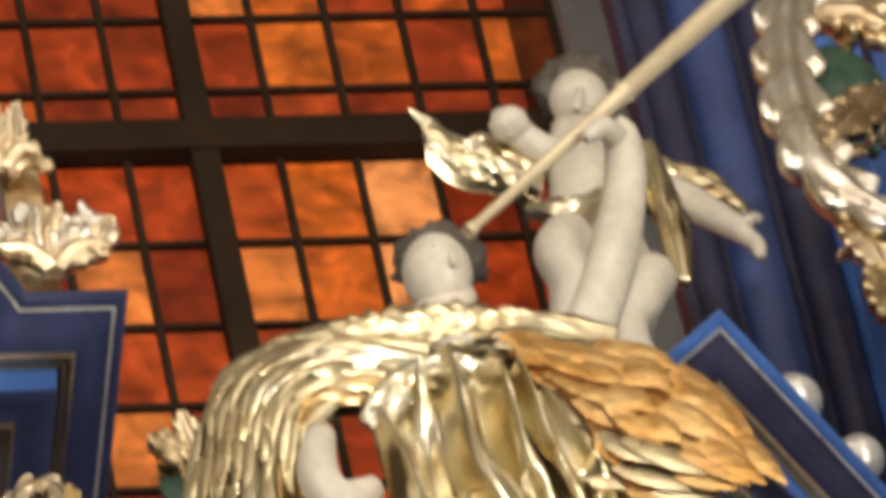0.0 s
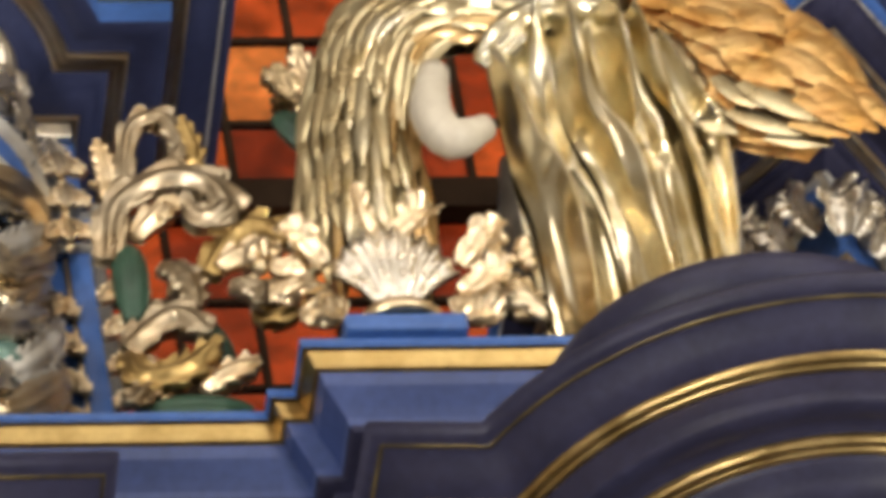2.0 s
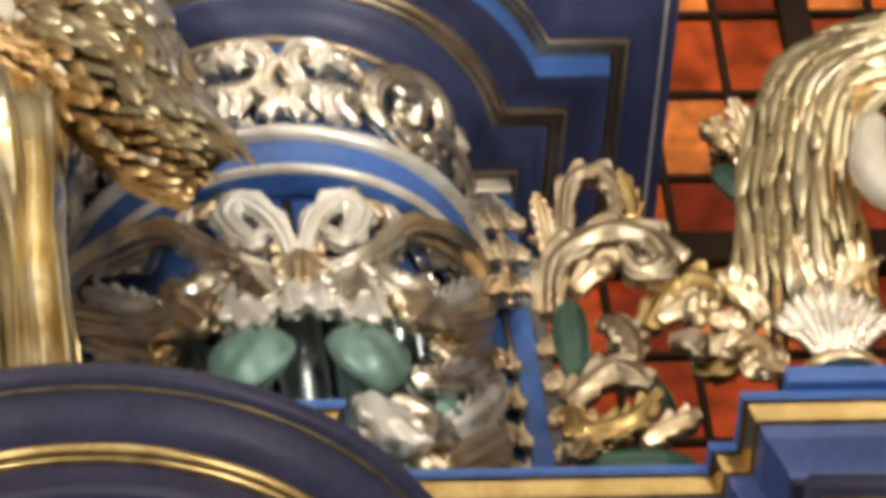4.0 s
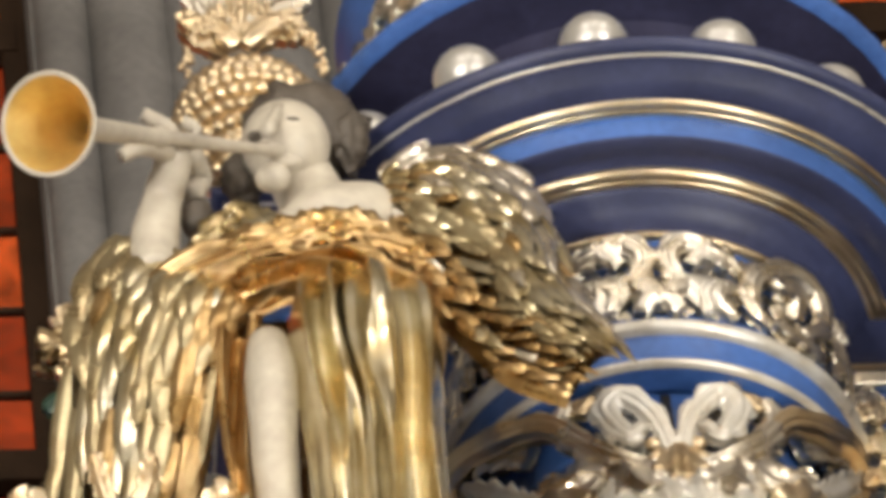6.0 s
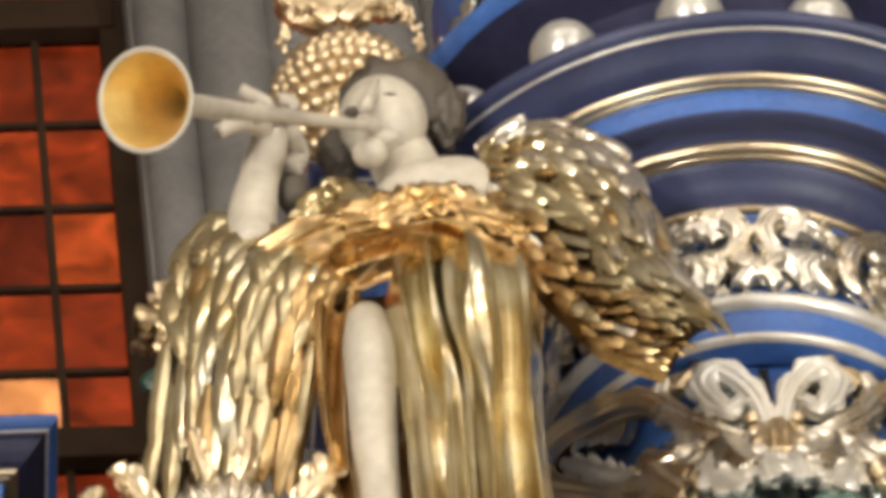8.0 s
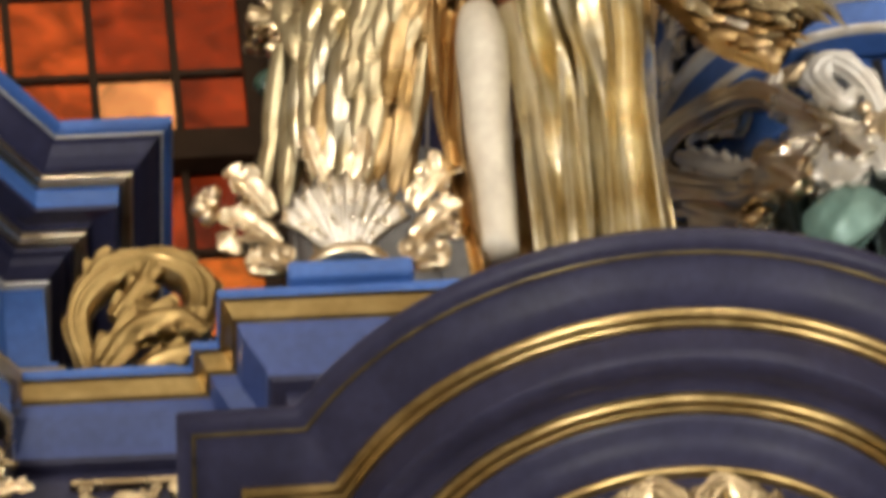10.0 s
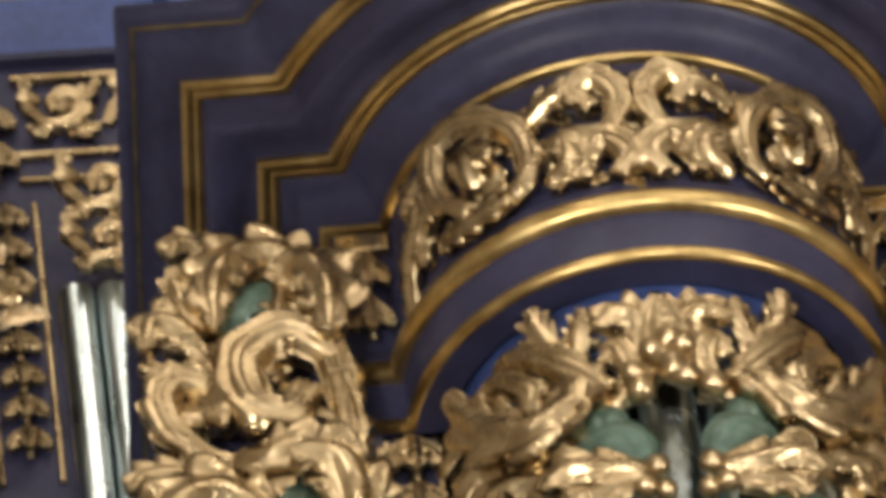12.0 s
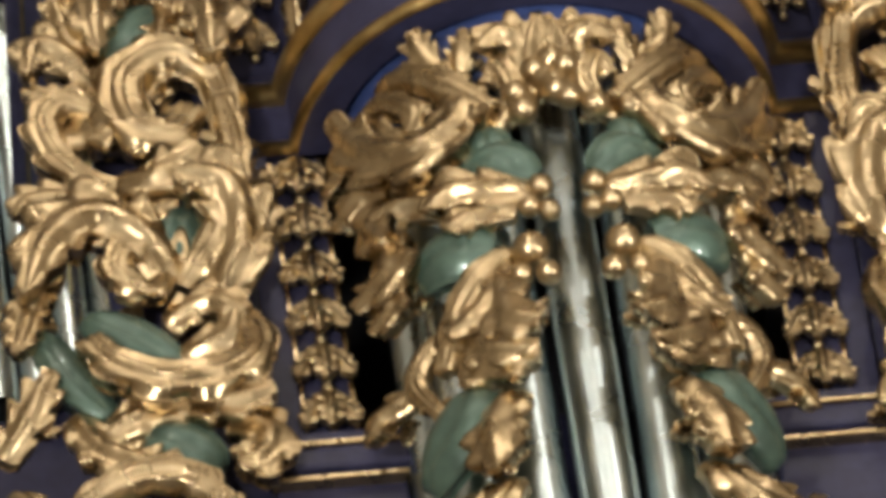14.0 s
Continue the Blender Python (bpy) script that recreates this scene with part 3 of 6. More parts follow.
def acanthus(t, fld, pts, width, mat, kind="L", out=0.02, seed=0, name="leaf"):
    """A carved acanthus stroke along a line of the surface. L: a leaf with lobed edges and a lifted tip; C: a heavy scroll,
    lobed on its outer side, that rolls in to its end; G: a smooth broad leaf with a midrib."""
    rnd = random.Random(seed)
    n = (9 if kind == "G" else 11) * (len(pts) - 1) + 5
    line = curve_through(pts, n)
    length = sum((line[i + 1] - line[i]).length for i in range(n))
    m, half = 13, width / 2
    lobes = min(8, max(2, round(length / width * (1.35 if kind == "C" else 1.9))))
    steps = [line[i + 1] - line[i] for i in range(n)]
    bend = sum(a.x * b.y - a.y * b.x for a, b in zip(steps, steps[1:]))
    outer = -1 if bend > 0 else 1
    top, low = [], []
    for i in range(n + 1):
        s = i / n
        d = (line[min(i + 1, n)] - line[max(i - 1, 0)]).normalized()
        if kind == "C":
            env = (0.42 + 0.68 * math.sin(math.pi * min(1.0, 0.04 + 0.8 * s))) * (1 - 0.3 * s ** 3)
            rise = 0.3 * width * math.sin(math.pi * s ** 0.8) + 0.35 * width * s ** 2
        elif kind == "G":
            env = math.sin(math.pi * (0.16 + 0.76 * s)) ** 0.7
            rise = 0.15 * width * math.sin(math.pi * s)
        else:
            env = (0.5 + 0.6 * math.sin(math.pi * min(1.0, 0.1 + 0.75 * s))) * (1 - s ** 6) + 0.07
            rise = 0.2 * width * math.sin(math.pi * s) + 0.75 * width * s ** 3
        for j in range(m):
            q = 2 * j / (m - 1) - 1
            aq = abs(q)
            ph = (lobes * (s - 0.16 * aq / lobes)) % 1.0
            pulse = math.sin(math.pi * ph ** 1.5) ** 0.8 if kind != "G" else 0.6
            amp = 0.0 if kind == "G" else 0.5 if kind == "L" else 0.55 if q * outer > 0 else 0.15
            w = half * env * (1 - amp * (1 - pulse) * aq ** 2 * min(1, 4 * s))
            fwd = (0.55 if kind == "L" else 0.3) * half * aq ** 2 * env * (0.4 + amp * pulse)
            flute = 0.0 if kind == "G" else 0.055 * width * env * math.cos(2.5 * math.pi * q + 0.8 * math.sin(4 * s + seed)) * (0.4 + 0.6 * pulse)
            if kind == "G":
                h = width * (0.22 * (1 - q * q) - 0.07 * math.exp(-(q / 0.16) ** 2)) * env
            elif kind == "C":
                h = width * 0.42 * env * math.sqrt(max(1 - 0.92 * q * q, 0)) + 0.06 * width * env * math.cos(3.5 * math.pi * q) + 0.12 * width * pulse * aq ** 3 * (1 if q * outer > 0 else 0)
            else:
                h = width * 0.3 * env * math.cos(1.35 * q) + flute + 0.2 * width * pulse * aq ** 3 * env
            x, y = line[i].x - d.y * w * q + d.x * fwd, line[i].y + d.x * w * q + d.y * fwd
            top.append(fld.axes(x, y, out + rise + h)[0])
            low.append(fld.axes(line[i].x - d.y * w * q * 0.84 + d.x * fwd * 0.9, line[i].y + d.x * w * q * 0.84 + d.y * fwd * 0.9, out + rise * 0.8 + h * 0.55 - 0.14 * width - 0.006)[0])
    k = len(top)
    faces = grid_faces(n + 1, m) + [tuple(reversed(f)) for f in grid_faces(n + 1, m, start=k)]
    for i in range(n):
        for e in (i * m, i * m + m - 1):
            faces.append((e, e + m, k + e + m, k + e))
    for j in range(m - 1):
        faces.append((j, j + 1, k + j + 1, k + j))
        e = n * m + j
        faces.append((e, e + 1, k + e + 1, k + e))
    return solid(name, top + low, faces, mat, t)


def strokes(t, fld, items, gold, green, mirror=False, out=0.0):
    """Lays a list of (kind, width, points) on a surface, as drawn or mirrored."""
    g = -1 if mirror else 1
    for i, it in enumerate(items):
        kind, width, pts = it[0], it[1], [(g * u, w) for u, w in it[2:]]
        if kind in "GD":
            acanthus(t, fld, pts, width * 1.25, green, "G", out + 0.03, i, "broad_leaf")
        else:
            tone = gold[i % len(gold)] if isinstance(gold, tuple) else gold
            acanthus(t, fld, pts, width * (1.3 if kind == "C" else 1.5), tone, kind, out + 0.012 + 0.008 * (i % 4), i + (50 if mirror else 0), "scroll" if kind == "C" else "leaf")
            p = curve_through(pts, 10)
            for k, side in ((3, 1), (6, -1), (8, 1)) if kind == "C" else ((4, 1 if i % 2 else -1),):
                d = (p[k + 1] - p[k - 1]).normalized()
                tip = p[k] + (d * 0.55 + Vector((-d.y, d.x)) * side * 0.85) * width * (0.95 if kind == "C" else 1.15)
                mid = p[k] + (d * 0.55 + Vector((-d.y, d.x)) * side * 0.45) * width * 0.5
                acanthus(t, fld, [p[k], mid, tip], width * 0.62, tone, "L", out + 0.004, i + 7 * k, "leaflet")


def rinceau(t, fld, u0, u1, w0, w1, mat, seed, step=None, out=0.003):
    """Running scrollwork that fills a strip: scrolls turning to and fro on one stem, with leaves in the gaps."""
    rnd = random.Random(seed)
    h = w1 - w0
    step = step or h * 0.95
    n = max(1, round((u1 - u0) / step))
    step = (u1 - u0) / n
    for i in range(n):
        u, w, g = u0 + (i + 0.5) * step, (w0 + w1) / 2, 1 if i % 2 else -1
        r = min(h, step) * 0.38
        turn = [(u + r * (1 - 0.75 * k / 8) * math.cos(math.pi - 0.85 * k), w + g * r * (1 - 0.75 * k / 8) * math.sin(math.pi - 0.85 * k)) for k in range(9)]
        acanthus(t, fld, [(u - step * 0.5, w - g * h * 0.25)] + turn, h * 0.3, mat, "C", out, seed + i, "scroll")
        fix(t, "berry", stock("berries", 0, mat), fld.place(u, w, out + 0.02, 0, h * 0.09))
        for du, dw, eu, ew in ((0.2, 0.1, 0.46, 0.4), (-0.25, 0.25, -0.42, 0.42), (0.1, -0.3, 0.42, -0.42), (-0.15, -0.25, -0.3, -0.42)):
            mid = ((du + eu) / 2 + 0.08 * g, (dw + ew) / 2 - 0.06)
            acanthus(t, fld, [(u + du * step, w + dw * h), (u + mid[0] * step, w + mid[1] * h), (u + eu * step, w + ew * h)], h * rnd.uniform(0.24, 0.32), mat, "L", out + 0.002, seed + 7 * i)


def drop(t, fld, u, w_top, w_low, width, mat, seed, out=0.004):
    """A hanging string of husks: each a bell of three leaves with a berry under it."""
    n = max(2, round((w_top - w_low) / (width * 1.05)))
    step = (w_top - w_low) / n
    for i in range(n):
        w = w_top - i * step
        for g in (-1, 1):
            acanthus(t, fld, [(u, w), (u + g * width * 0.2, w - step * 0.35), (u + g * width * 0.46, w - step * 0.78)], width * 0.38, mat, "L", out, seed + i, "husk")
        acanthus(t, fld, [(u, w), (u, w - step * 0.45), (u, w - step * 0.92)], width * 0.42, mat, "L", out + 0.012, seed + i + 3, "husk")
        fix(t, "berry", stock("berries", 0, mat), fld.place(u, w - step * 0.97, out + 0.02, 0, width * 0.1))


# ---- figures ----
class Figure:
    """Gathers one carved figure into a single mesh."""

    def __init__(self, mats):
        self.v, self.f, self.m, self.mats = [], [], [], mats

    def add(self, verts, faces, mat):
        e = len(self.v)
        self.v += verts
        self.f += [tuple(e + i for i in q) for q in faces]
        self.m += [mat] * len(faces)

    def tube(self, pts, radii, mat, n=20, folds=0, amp=0.0, seed=0, flat=1.0, rings=None, twist=1.0):
        """A limb or a garment: a soft tube through points, with optional draped folds."""
        rnd = random.Random(seed)
        pts = [Vector(p) for p in pts]
        k = rings or (8 * (len(pts) - 1) if folds else 4 * (len(pts) - 1))
        cs, rs = [], []
        for i in range(k + 1):
            t = i / k * (len(pts) - 1)
            a = min(int(t), len(pts) - 2)
            q = t - a
            p0, p1, p2, p3 = pts[max(a - 1, 0)], pts[a], pts[a + 1], pts[min(a + 2, len(pts) - 1)]
            cs.append(0.5 * (2 * p1 + (p2 - p0) * q + (2 * p0 - 5 * p1 + 4 * p2 - p3) * q * q + (3 * p1 - p0 - 3 * p2 + p3) * q ** 3))
            q2 = q * q * (3 - 2 * q)
            rs.append(radii[a] * (1 - q2) + radii[a + 1] * q2)
        ph = [rnd.uniform(0, 6.28) for _ in range(4)]
        verts = []
        for i, c in enumerate(cs):
            d = (cs[min(i + 1, k)] - cs[max(i - 1, 0)]).normalized()
            e1 = d.cross(Vector((0, 1, 0)))
            e1 = (e1 if e1.length > 0.05 else d.cross(Vector((1, 0, 0)))).normalized()
            e2 = d.cross(e1).normalized()
            s = i / k
            for j in range(n):
                a = 2 * math.pi * j / n
                r = rs[i]
                if folds:
                    w = twist * (1.3 * math.sin(2.2 * s + ph[0]) + s * 1.2)
                    fo = abs(math.sin(folds * 0.5 * (a + w) + ph[1] + 0.8 * math.sin(3 * a + ph[2])))
                    fo2 = math.sin((folds + 4) * (a - 0.6 * w) + ph[3] + 5 * s)
                    r *= 1 + amp * (0.55 - fo) * (0.4 + 0.6 * min(1, 2.5 * s)) + amp * 0.25 * fo2
                verts.append(c + e1 * (r * math.cos(a)) + e2 * (r * flat * math.sin(a)))
        faces = grid_faces(k + 1, n, True)
        e = len(verts)
        verts += [cs[0], cs[-1]]
        faces += [(e, (j + 1) % n, j) for j in range(n)]
        faces += [(e + 1, k * n + j, k * n + (j + 1) % n) for j in range(n)]
        self.add(verts, faces, mat)

    def ball(self, c, rx, ry, rz, mat, n=14, lumps=0.0, seed=0):
        c = Vector(c)
        verts = []
        for i in range(n + 1):
            for j in range(2 * n):
                b, a = math.pi * i / n, math.pi * j / n
                d = Vector((math.sin(b) * math.cos(a), math.sin(b) * math.sin(a), math.cos(b)))
                g = 1 + (lumps * noise.noise(d * 3.5 + Vector((seed, 0, 0))) if lumps else 0)
                verts.append(c + Vector((d.x * rx, d.y * ry, d.z * rz)) * g)
        self.add(verts, [tuple(reversed(q)) for q in grid_faces(n + 1, 2 * n, True)], mat)

    def feathers(self, edge0, edge1, mats, rows=7, cols=9, seed=0, under=0, bulge=0.06, long=1.8, rise=0.015, swell=0.5):
        """A wing between an outer and an inner edge: overlapping feathers that follow the edges, on a thin core."""
        rnd = random.Random(seed)
        e0, e1 = [Vector(p) for p in edge0], [Vector(p) for p in edge1]

        def along(e, s):
            t = s * (len(e) - 1)
            a = min(max(int(t), 0), len(e) - 2)
            q = t - a
            p0, p1, p2, p3 = e[max(a - 1, 0)], e[a], e[a + 1], e[min(a + 2, len(e) - 1)]
            if q > 1 or q < 0:
                return p1 + (p2 - p1) * q
            return 0.5 * (2 * p1 + (p2 - p0) * q + (2 * p0 - 5 * p1 + 4 * p2 - p3) * q * q + (3 * p1 - p0 - 3 * p2 + p3) * q ** 3)

        def at(s, q):
            return along(e0, s) * (1 - q) + along(e1, s) * q + Vector((0, -bulge * math.sin(math.pi * min(max(q, 0), 1)), -0.2 * bulge * math.sin(math.pi * q)))

        g = 14
        core = [at(i / g, j / g) + Vector((0, 0.012, 0)) for i in range(g + 1) for j in range(g + 1)]
        back = [p + Vector((0, 0.03, 0)) for p in core]
        k = len(core)
        self.add(core + back, grid_faces(g + 1, g + 1) + [tuple(reversed(q)) for q in grid_faces(g + 1, g + 1, start=k)], under)
        size = sum((at((i + 1) / g, 0.5) - at(i / g, 0.5)).length for i in range(g))
        for i in range(rows):
            for j in range(cols):
                s, q = (i + rnd.uniform(-0.2, 0.2)) / rows, (j + 0.25 + (0.5 if i % 2 else 0) + rnd.uniform(-0.15, 0.15)) / cols
                s, q = max(s, 0), min(max(q, 0.03), 0.97)
                step = size / rows * long * rnd.uniform(0.6, 1.35) / size
                w = max((at(s, 1) - at(s, 0)).length / cols * rnd.uniform(0.38, 0.66), 0.008)
                side, lift0 = rnd.uniform(-0.06, 0.06), rnd.uniform(0.1, 1.5) * rise
                verts = []
                for a in range(6):
                    l = a / 5
                    p = at(s + step * l, q + side * l)
                    d = (at(s + step * l + 0.02, q + side * l) - at(s + step * l - 0.02, q + side * l)).normalized()
                    across = d.cross(Vector((0, 1, 0))).normalized()
                    nrm = across.cross(d).normalized()
                    nrm = -nrm if nrm.y > 0 else nrm
                    ww = w * (0.75 + 0.35 * math.sin(math.pi * l)) * (1, 1, 1, 1, 0.8, 0.2)[a]
                    for c in (-1, -0.5, 0, 0.5, 1):
                        verts.append(p + across * (ww * c) + nrm * (0.004 + lift0 * l + swell * ww * (1 - c * c)) - d * (0.3 * ww * c * c))
                self.add(verts, grid_faces(6, 5), mats[min(int(q * len(mats)), len(mats) - 1)] if rnd.random() < 0.8 else rnd.choice(mats))

    def drapery(self, edge0, edge1, count, radius, mats, seed=0, slant=0.0):
        """Hanging cloth between two edges: rounded folds of uneven width, on a sheet behind them."""
        e0, e1 = [Vector(p) for p in edge0], [Vector(p) for p in edge1]
        n, rows, cols = len(e0), 56, 14 * count

        def along(e, s):
            t = s * (n - 1)
            a = min(int(t), n - 2)
            q = t - a
            p0, p1, p2, p3 = e[max(a - 1, 0)], e[a], e[a + 1], e[min(a + 2, n - 1)]
            return 0.5 * (2 * p1 + (p2 - p0) * q + (2 * p0 - 5 * p1 + 4 * p2 - p3) * q * q + (3 * p1 - p0 - 3 * p2 + p3) * q ** 3)

        sheet, tone = [], []
        for i in range(rows + 1):
            s = i / rows
            p, r = along(e0, s), along(e1, s)
            for j in range(cols + 1):
                q = j / cols
                wander = noise.noise(Vector((q * 1.2 * count / 4, s * 1.3, seed))) * 0.8 + 0.4 * math.sin(2.2 * s + seed)
                w = 0.4 * count * (q - slant * s) * math.pi + 1.6 * wander
                ridge = 0.45 + 0.4 * math.cos(2 * w) + 0.4 * (1 - abs(math.sin(w))) ** 2
                broad = noise.noise(Vector((q * count * 0.4, s * 1.1, seed + 9.0)))
                fine = 1 - 2.6 * abs(noise.noise(Vector((q * count * 0.9 + 0.8 * s, s * 2.6, seed + 4.0))))
                depth = radius * (2.6 * ridge + 2.2 * broad + 0.75 * fine) * (0.35 + 0.65 * min(1, 6 * q, 6 * (1 - q)))
                sheet.append(p.lerp(r, q) + Vector((0, 0.03 - depth, 0)))
                tone.append(noise.noise(Vector((q * 2.3 * count / 5, s * 1.1, seed + 20.0))))
        back = [p + Vector((0, 0.05, 0)) for p in (sheet[0], sheet[cols], sheet[-1], sheet[-1 - cols])]
        faces = grid_faces(rows + 1, cols + 1)
        for f in faces:
            k = int((0.5 + tone[f[0]]) * len(mats))
            self.m.append(mats[min(max(k, 0), len(mats) - 1)])
        e = len(self.v)
        self.v += sheet + back
        self.f += [tuple(e + i for i in f) for f in faces]
        e += len(sheet)
        self.f.append((e, e + 1, e + 2, e + 3))
        self.m.append(mats[0])

    def done(self, name, label, category="statue"):
        lo = min(v.z for v in self.v)
        c = sum(self.v, Vector()) / len(self.v)
        base = Vector((c.x, c.y, lo))
        me = bpy.data.meshes.new(name)
        me.from_pydata([tuple(v - base) for v in self.v], [], self.f)
        for m in self.mats:
            me.materials.append(m)
        me.polygons.foreach_set("material_index", self.m)
        me.polygons.foreach_set("use_smooth", [True] * len(me.polygons))
        me.update()
        ob = new(name, me)
        ob.location = base
        return tagged(ob, label, category)


# ---- carved ornaments: lists of (kind, width, points along it): L leaf, C scroll, G and D broad green leaves ----
WING_A = [
    ('G', 0.119, (-0.046, -0.230), (-0.131, -0.322), (-0.159, -0.502)),
    ('L', 0.094, (0.029, -0.255), (-0.045, -0.155), (-0.136, -0.170), (-0.192, -0.265), (-0.196, -0.407)),
    ('L', 0.056, (-0.109, -0.207), (-0.186, -0.123), (-0.250, -0.104), (-0.266, -0.156)),
    ('L', 0.056, (-0.192, -0.399), (-0.254, -0.301), (-0.273, -0.198)),
    ('L', 0.106, (-0.083, -0.176), (0.000, -0.185), (0.050, -0.291), (0.042, -0.441)),
    ('L', 0.062, (-0.061, -0.195), (-0.045, -0.281), (-0.062, -0.346)),
    ('L', 0.075, (-0.175, -0.484), (-0.244, -0.393), (-0.318, -0.352), (-0.346, -0.441)),
    ('L', 0.040, (-0.172, -0.509), (-0.264, -0.483), (-0.363, -0.464)),
    ('L', 0.077, (-0.254, -0.500), (-0.231, -0.585), (-0.182, -0.623)),
    ('C', 0.072, (-0.109, -0.737), (-0.226, -0.733), (-0.308, -0.659), (-0.329, -0.558), (-0.283, -0.497), (-0.202, -0.522)),
]
WING_B = [
    ('C', 0.077, (-0.078, -1.032), (0.016, -0.897), (0.067, -0.707), (0.052, -0.524)),
    ('L', 0.075, (-0.191, -0.729), (-0.111, -0.754), (-0.012, -0.699)),
    ('C', 0.106, (0.064, -0.641), (0.047, -0.449), (-0.055, -0.397), (-0.155, -0.478), (-0.150, -0.602), (-0.065, -0.636), (-0.016, -0.550)),
    ('L', 0.050, (-0.057, -0.413), (-0.086, -0.477), (-0.124, -0.506)),
    ('G', 0.090, (-0.046, -0.792), (-0.098, -0.964)),
    ('L', 0.060, (-0.192, -0.848), (-0.280, -0.781), (-0.368, -0.787), (-0.404, -0.835)),
    ('L', 0.052, (-0.202, -0.823), (-0.131, -0.815), (-0.070, -0.797)),
    ('L', 0.075, (-0.027, -1.069), (0.046, -0.981), (0.061, -0.894)),
    ('L', 0.103, (-0.002, -1.056), (0.051, -0.933), (0.022, -0.808), (-0.072, -0.786)),
    ('C', 0.065, (-0.101, -0.996), (-0.151, -1.058), (-0.214, -1.015), (-0.196, -0.945), (-0.149, -0.950)),
]
WING_C = [
    ('L', 0.110, (-0.091, -1.013), (-0.145, -0.907), (-0.245, -0.850), (-0.346, -0.928), (-0.406, -1.089)),
    ('L', 0.062, (-0.341, -0.936), (-0.399, -1.074), (-0.435, -1.213)),
    ('G', 0.077, (-0.380, -1.124), (-0.334, -1.256), (-0.257, -1.360)),
    ('G', 0.088, (-0.284, -1.087), (-0.198, -1.161), (-0.101, -1.236)),
    ('L', 0.065, (-0.125, -1.122), (-0.028, -1.085), (0.042, -1.141)),
    ('L', 0.065, (-0.100, -1.220), (-0.004, -1.191), (0.018, -1.146)),
    ('C', 0.103, (0.038, -1.116), (0.054, -1.253), (-0.019, -1.340), (-0.135, -1.350), (-0.239, -1.283), (-0.283, -1.199)),
    ('G', 0.119, (-0.195, -1.438), (-0.049, -1.533)),
    ('L', 0.072, (-0.326, -1.352), (-0.290, -1.466), (-0.210, -1.537), (-0.110, -1.568)),
    ('L', 0.077, (-0.268, -1.414), (-0.137, -1.374), (-0.001, -1.393), (0.075, -1.379)),
]
WING_D = [
    ('L', 0.077, (-0.014, -1.404), (0.054, -1.474), (0.033, -1.565), (-0.014, -1.579)),
    ('C', 0.077, (-0.369, -1.643), (-0.250, -1.587), (-0.124, -1.594), (-0.041, -1.681)),
    ('L', 0.065, (-0.490, -1.458), (-0.425, -1.364), (-0.368, -1.268)),
    ('L', 0.056, (-0.475, -1.554), (-0.438, -1.651)),
    ('C', 0.100, (-0.442, -1.697), (-0.353, -1.845), (-0.208, -1.877), (-0.108, -1.781), (-0.168, -1.697)),
    ('G', 0.088, (-0.287, -1.745), (-0.228, -1.844)),
    ('L', 0.075, (-0.112, -1.704), (-0.031, -1.805), (-0.057, -1.955)),
    ('C', 0.094, (-0.475, -1.815), (-0.469, -1.999), (-0.340, -2.074), (-0.197, -1.999)),
]
SHADE_A = [
    ('G', 0.090, (-0.064, -1.069), (-0.123, -1.003), (-0.203, -1.014)),
    ('G', 0.075, (-0.138, -0.899), (-0.134, -1.030)),
    ('G', 0.119, (-0.152, -1.236), (-0.241, -1.212), (-0.324, -1.225)),
    ('G', 0.131, (-0.243, -1.580), (-0.279, -1.685), (-0.375, -1.756)),
    ('C', 0.045, (-0.160, -0.806), (-0.101, -0.888), (-0.066, -0.814), (-0.091, -0.735), (-0.120, -0.777)),
    ('L', 0.060, (-0.069, -0.813), (-0.039, -0.719), (-0.075, -0.676), (-0.116, -0.713)),
    ('L', 0.045, (-0.033, -0.856), (-0.035, -0.741), (-0.008, -0.648)),
    ('L', 0.045, (-0.192, -0.754), (-0.225, -0.666), (-0.231, -0.601)),
    ('L', 0.040, (-0.181, -0.761), (-0.163, -0.689), (-0.144, -0.623)),
    ('L', 0.037, (-0.182, -0.768), (-0.214, -0.702), (-0.275, -0.649)),
    ('C', 0.058, (-0.354, -0.656), (-0.254, -0.699), (-0.174, -0.793), (-0.115, -0.872)),
]
SHADE_B = [
    ('L', 0.092, (-0.159, -0.798), (-0.191, -0.901), (-0.263, -0.939), (-0.353, -0.862), (-0.393, -0.732)),
    ('C', 0.055, (-0.363, -0.828), (-0.385, -0.708), (-0.322, -0.714), (-0.262, -0.794), (-0.288, -0.835), (-0.330, -0.794)),
    ('L', 0.065, (-0.225, -0.756), (-0.179, -0.836), (-0.182, -0.923)),
    ('L', 0.072, (-0.068, -1.109), (-0.143, -1.097), (-0.205, -1.081), (-0.248, -1.119)),
    ('L', 0.058, (-0.101, -1.140), (-0.175, -1.160), (-0.218, -1.184)),
    ('L', 0.077, (-0.213, -1.053), (-0.316, -1.008), (-0.384, -1.026), (-0.343, -1.112)),
    ('L', 0.065, (-0.301, -0.996), (-0.392, -0.920), (-0.477, -0.945)),
    ('L', 0.075, (-0.388, -1.054), (-0.350, -1.185), (-0.425, -1.232)),
    ('L', 0.058, (-0.421, -1.101), (-0.362, -1.269), (-0.404, -1.316)),
    ('C', 0.065, (-0.112, -1.247), (-0.174, -1.295), (-0.239, -1.395), (-0.285, -1.502)),
]
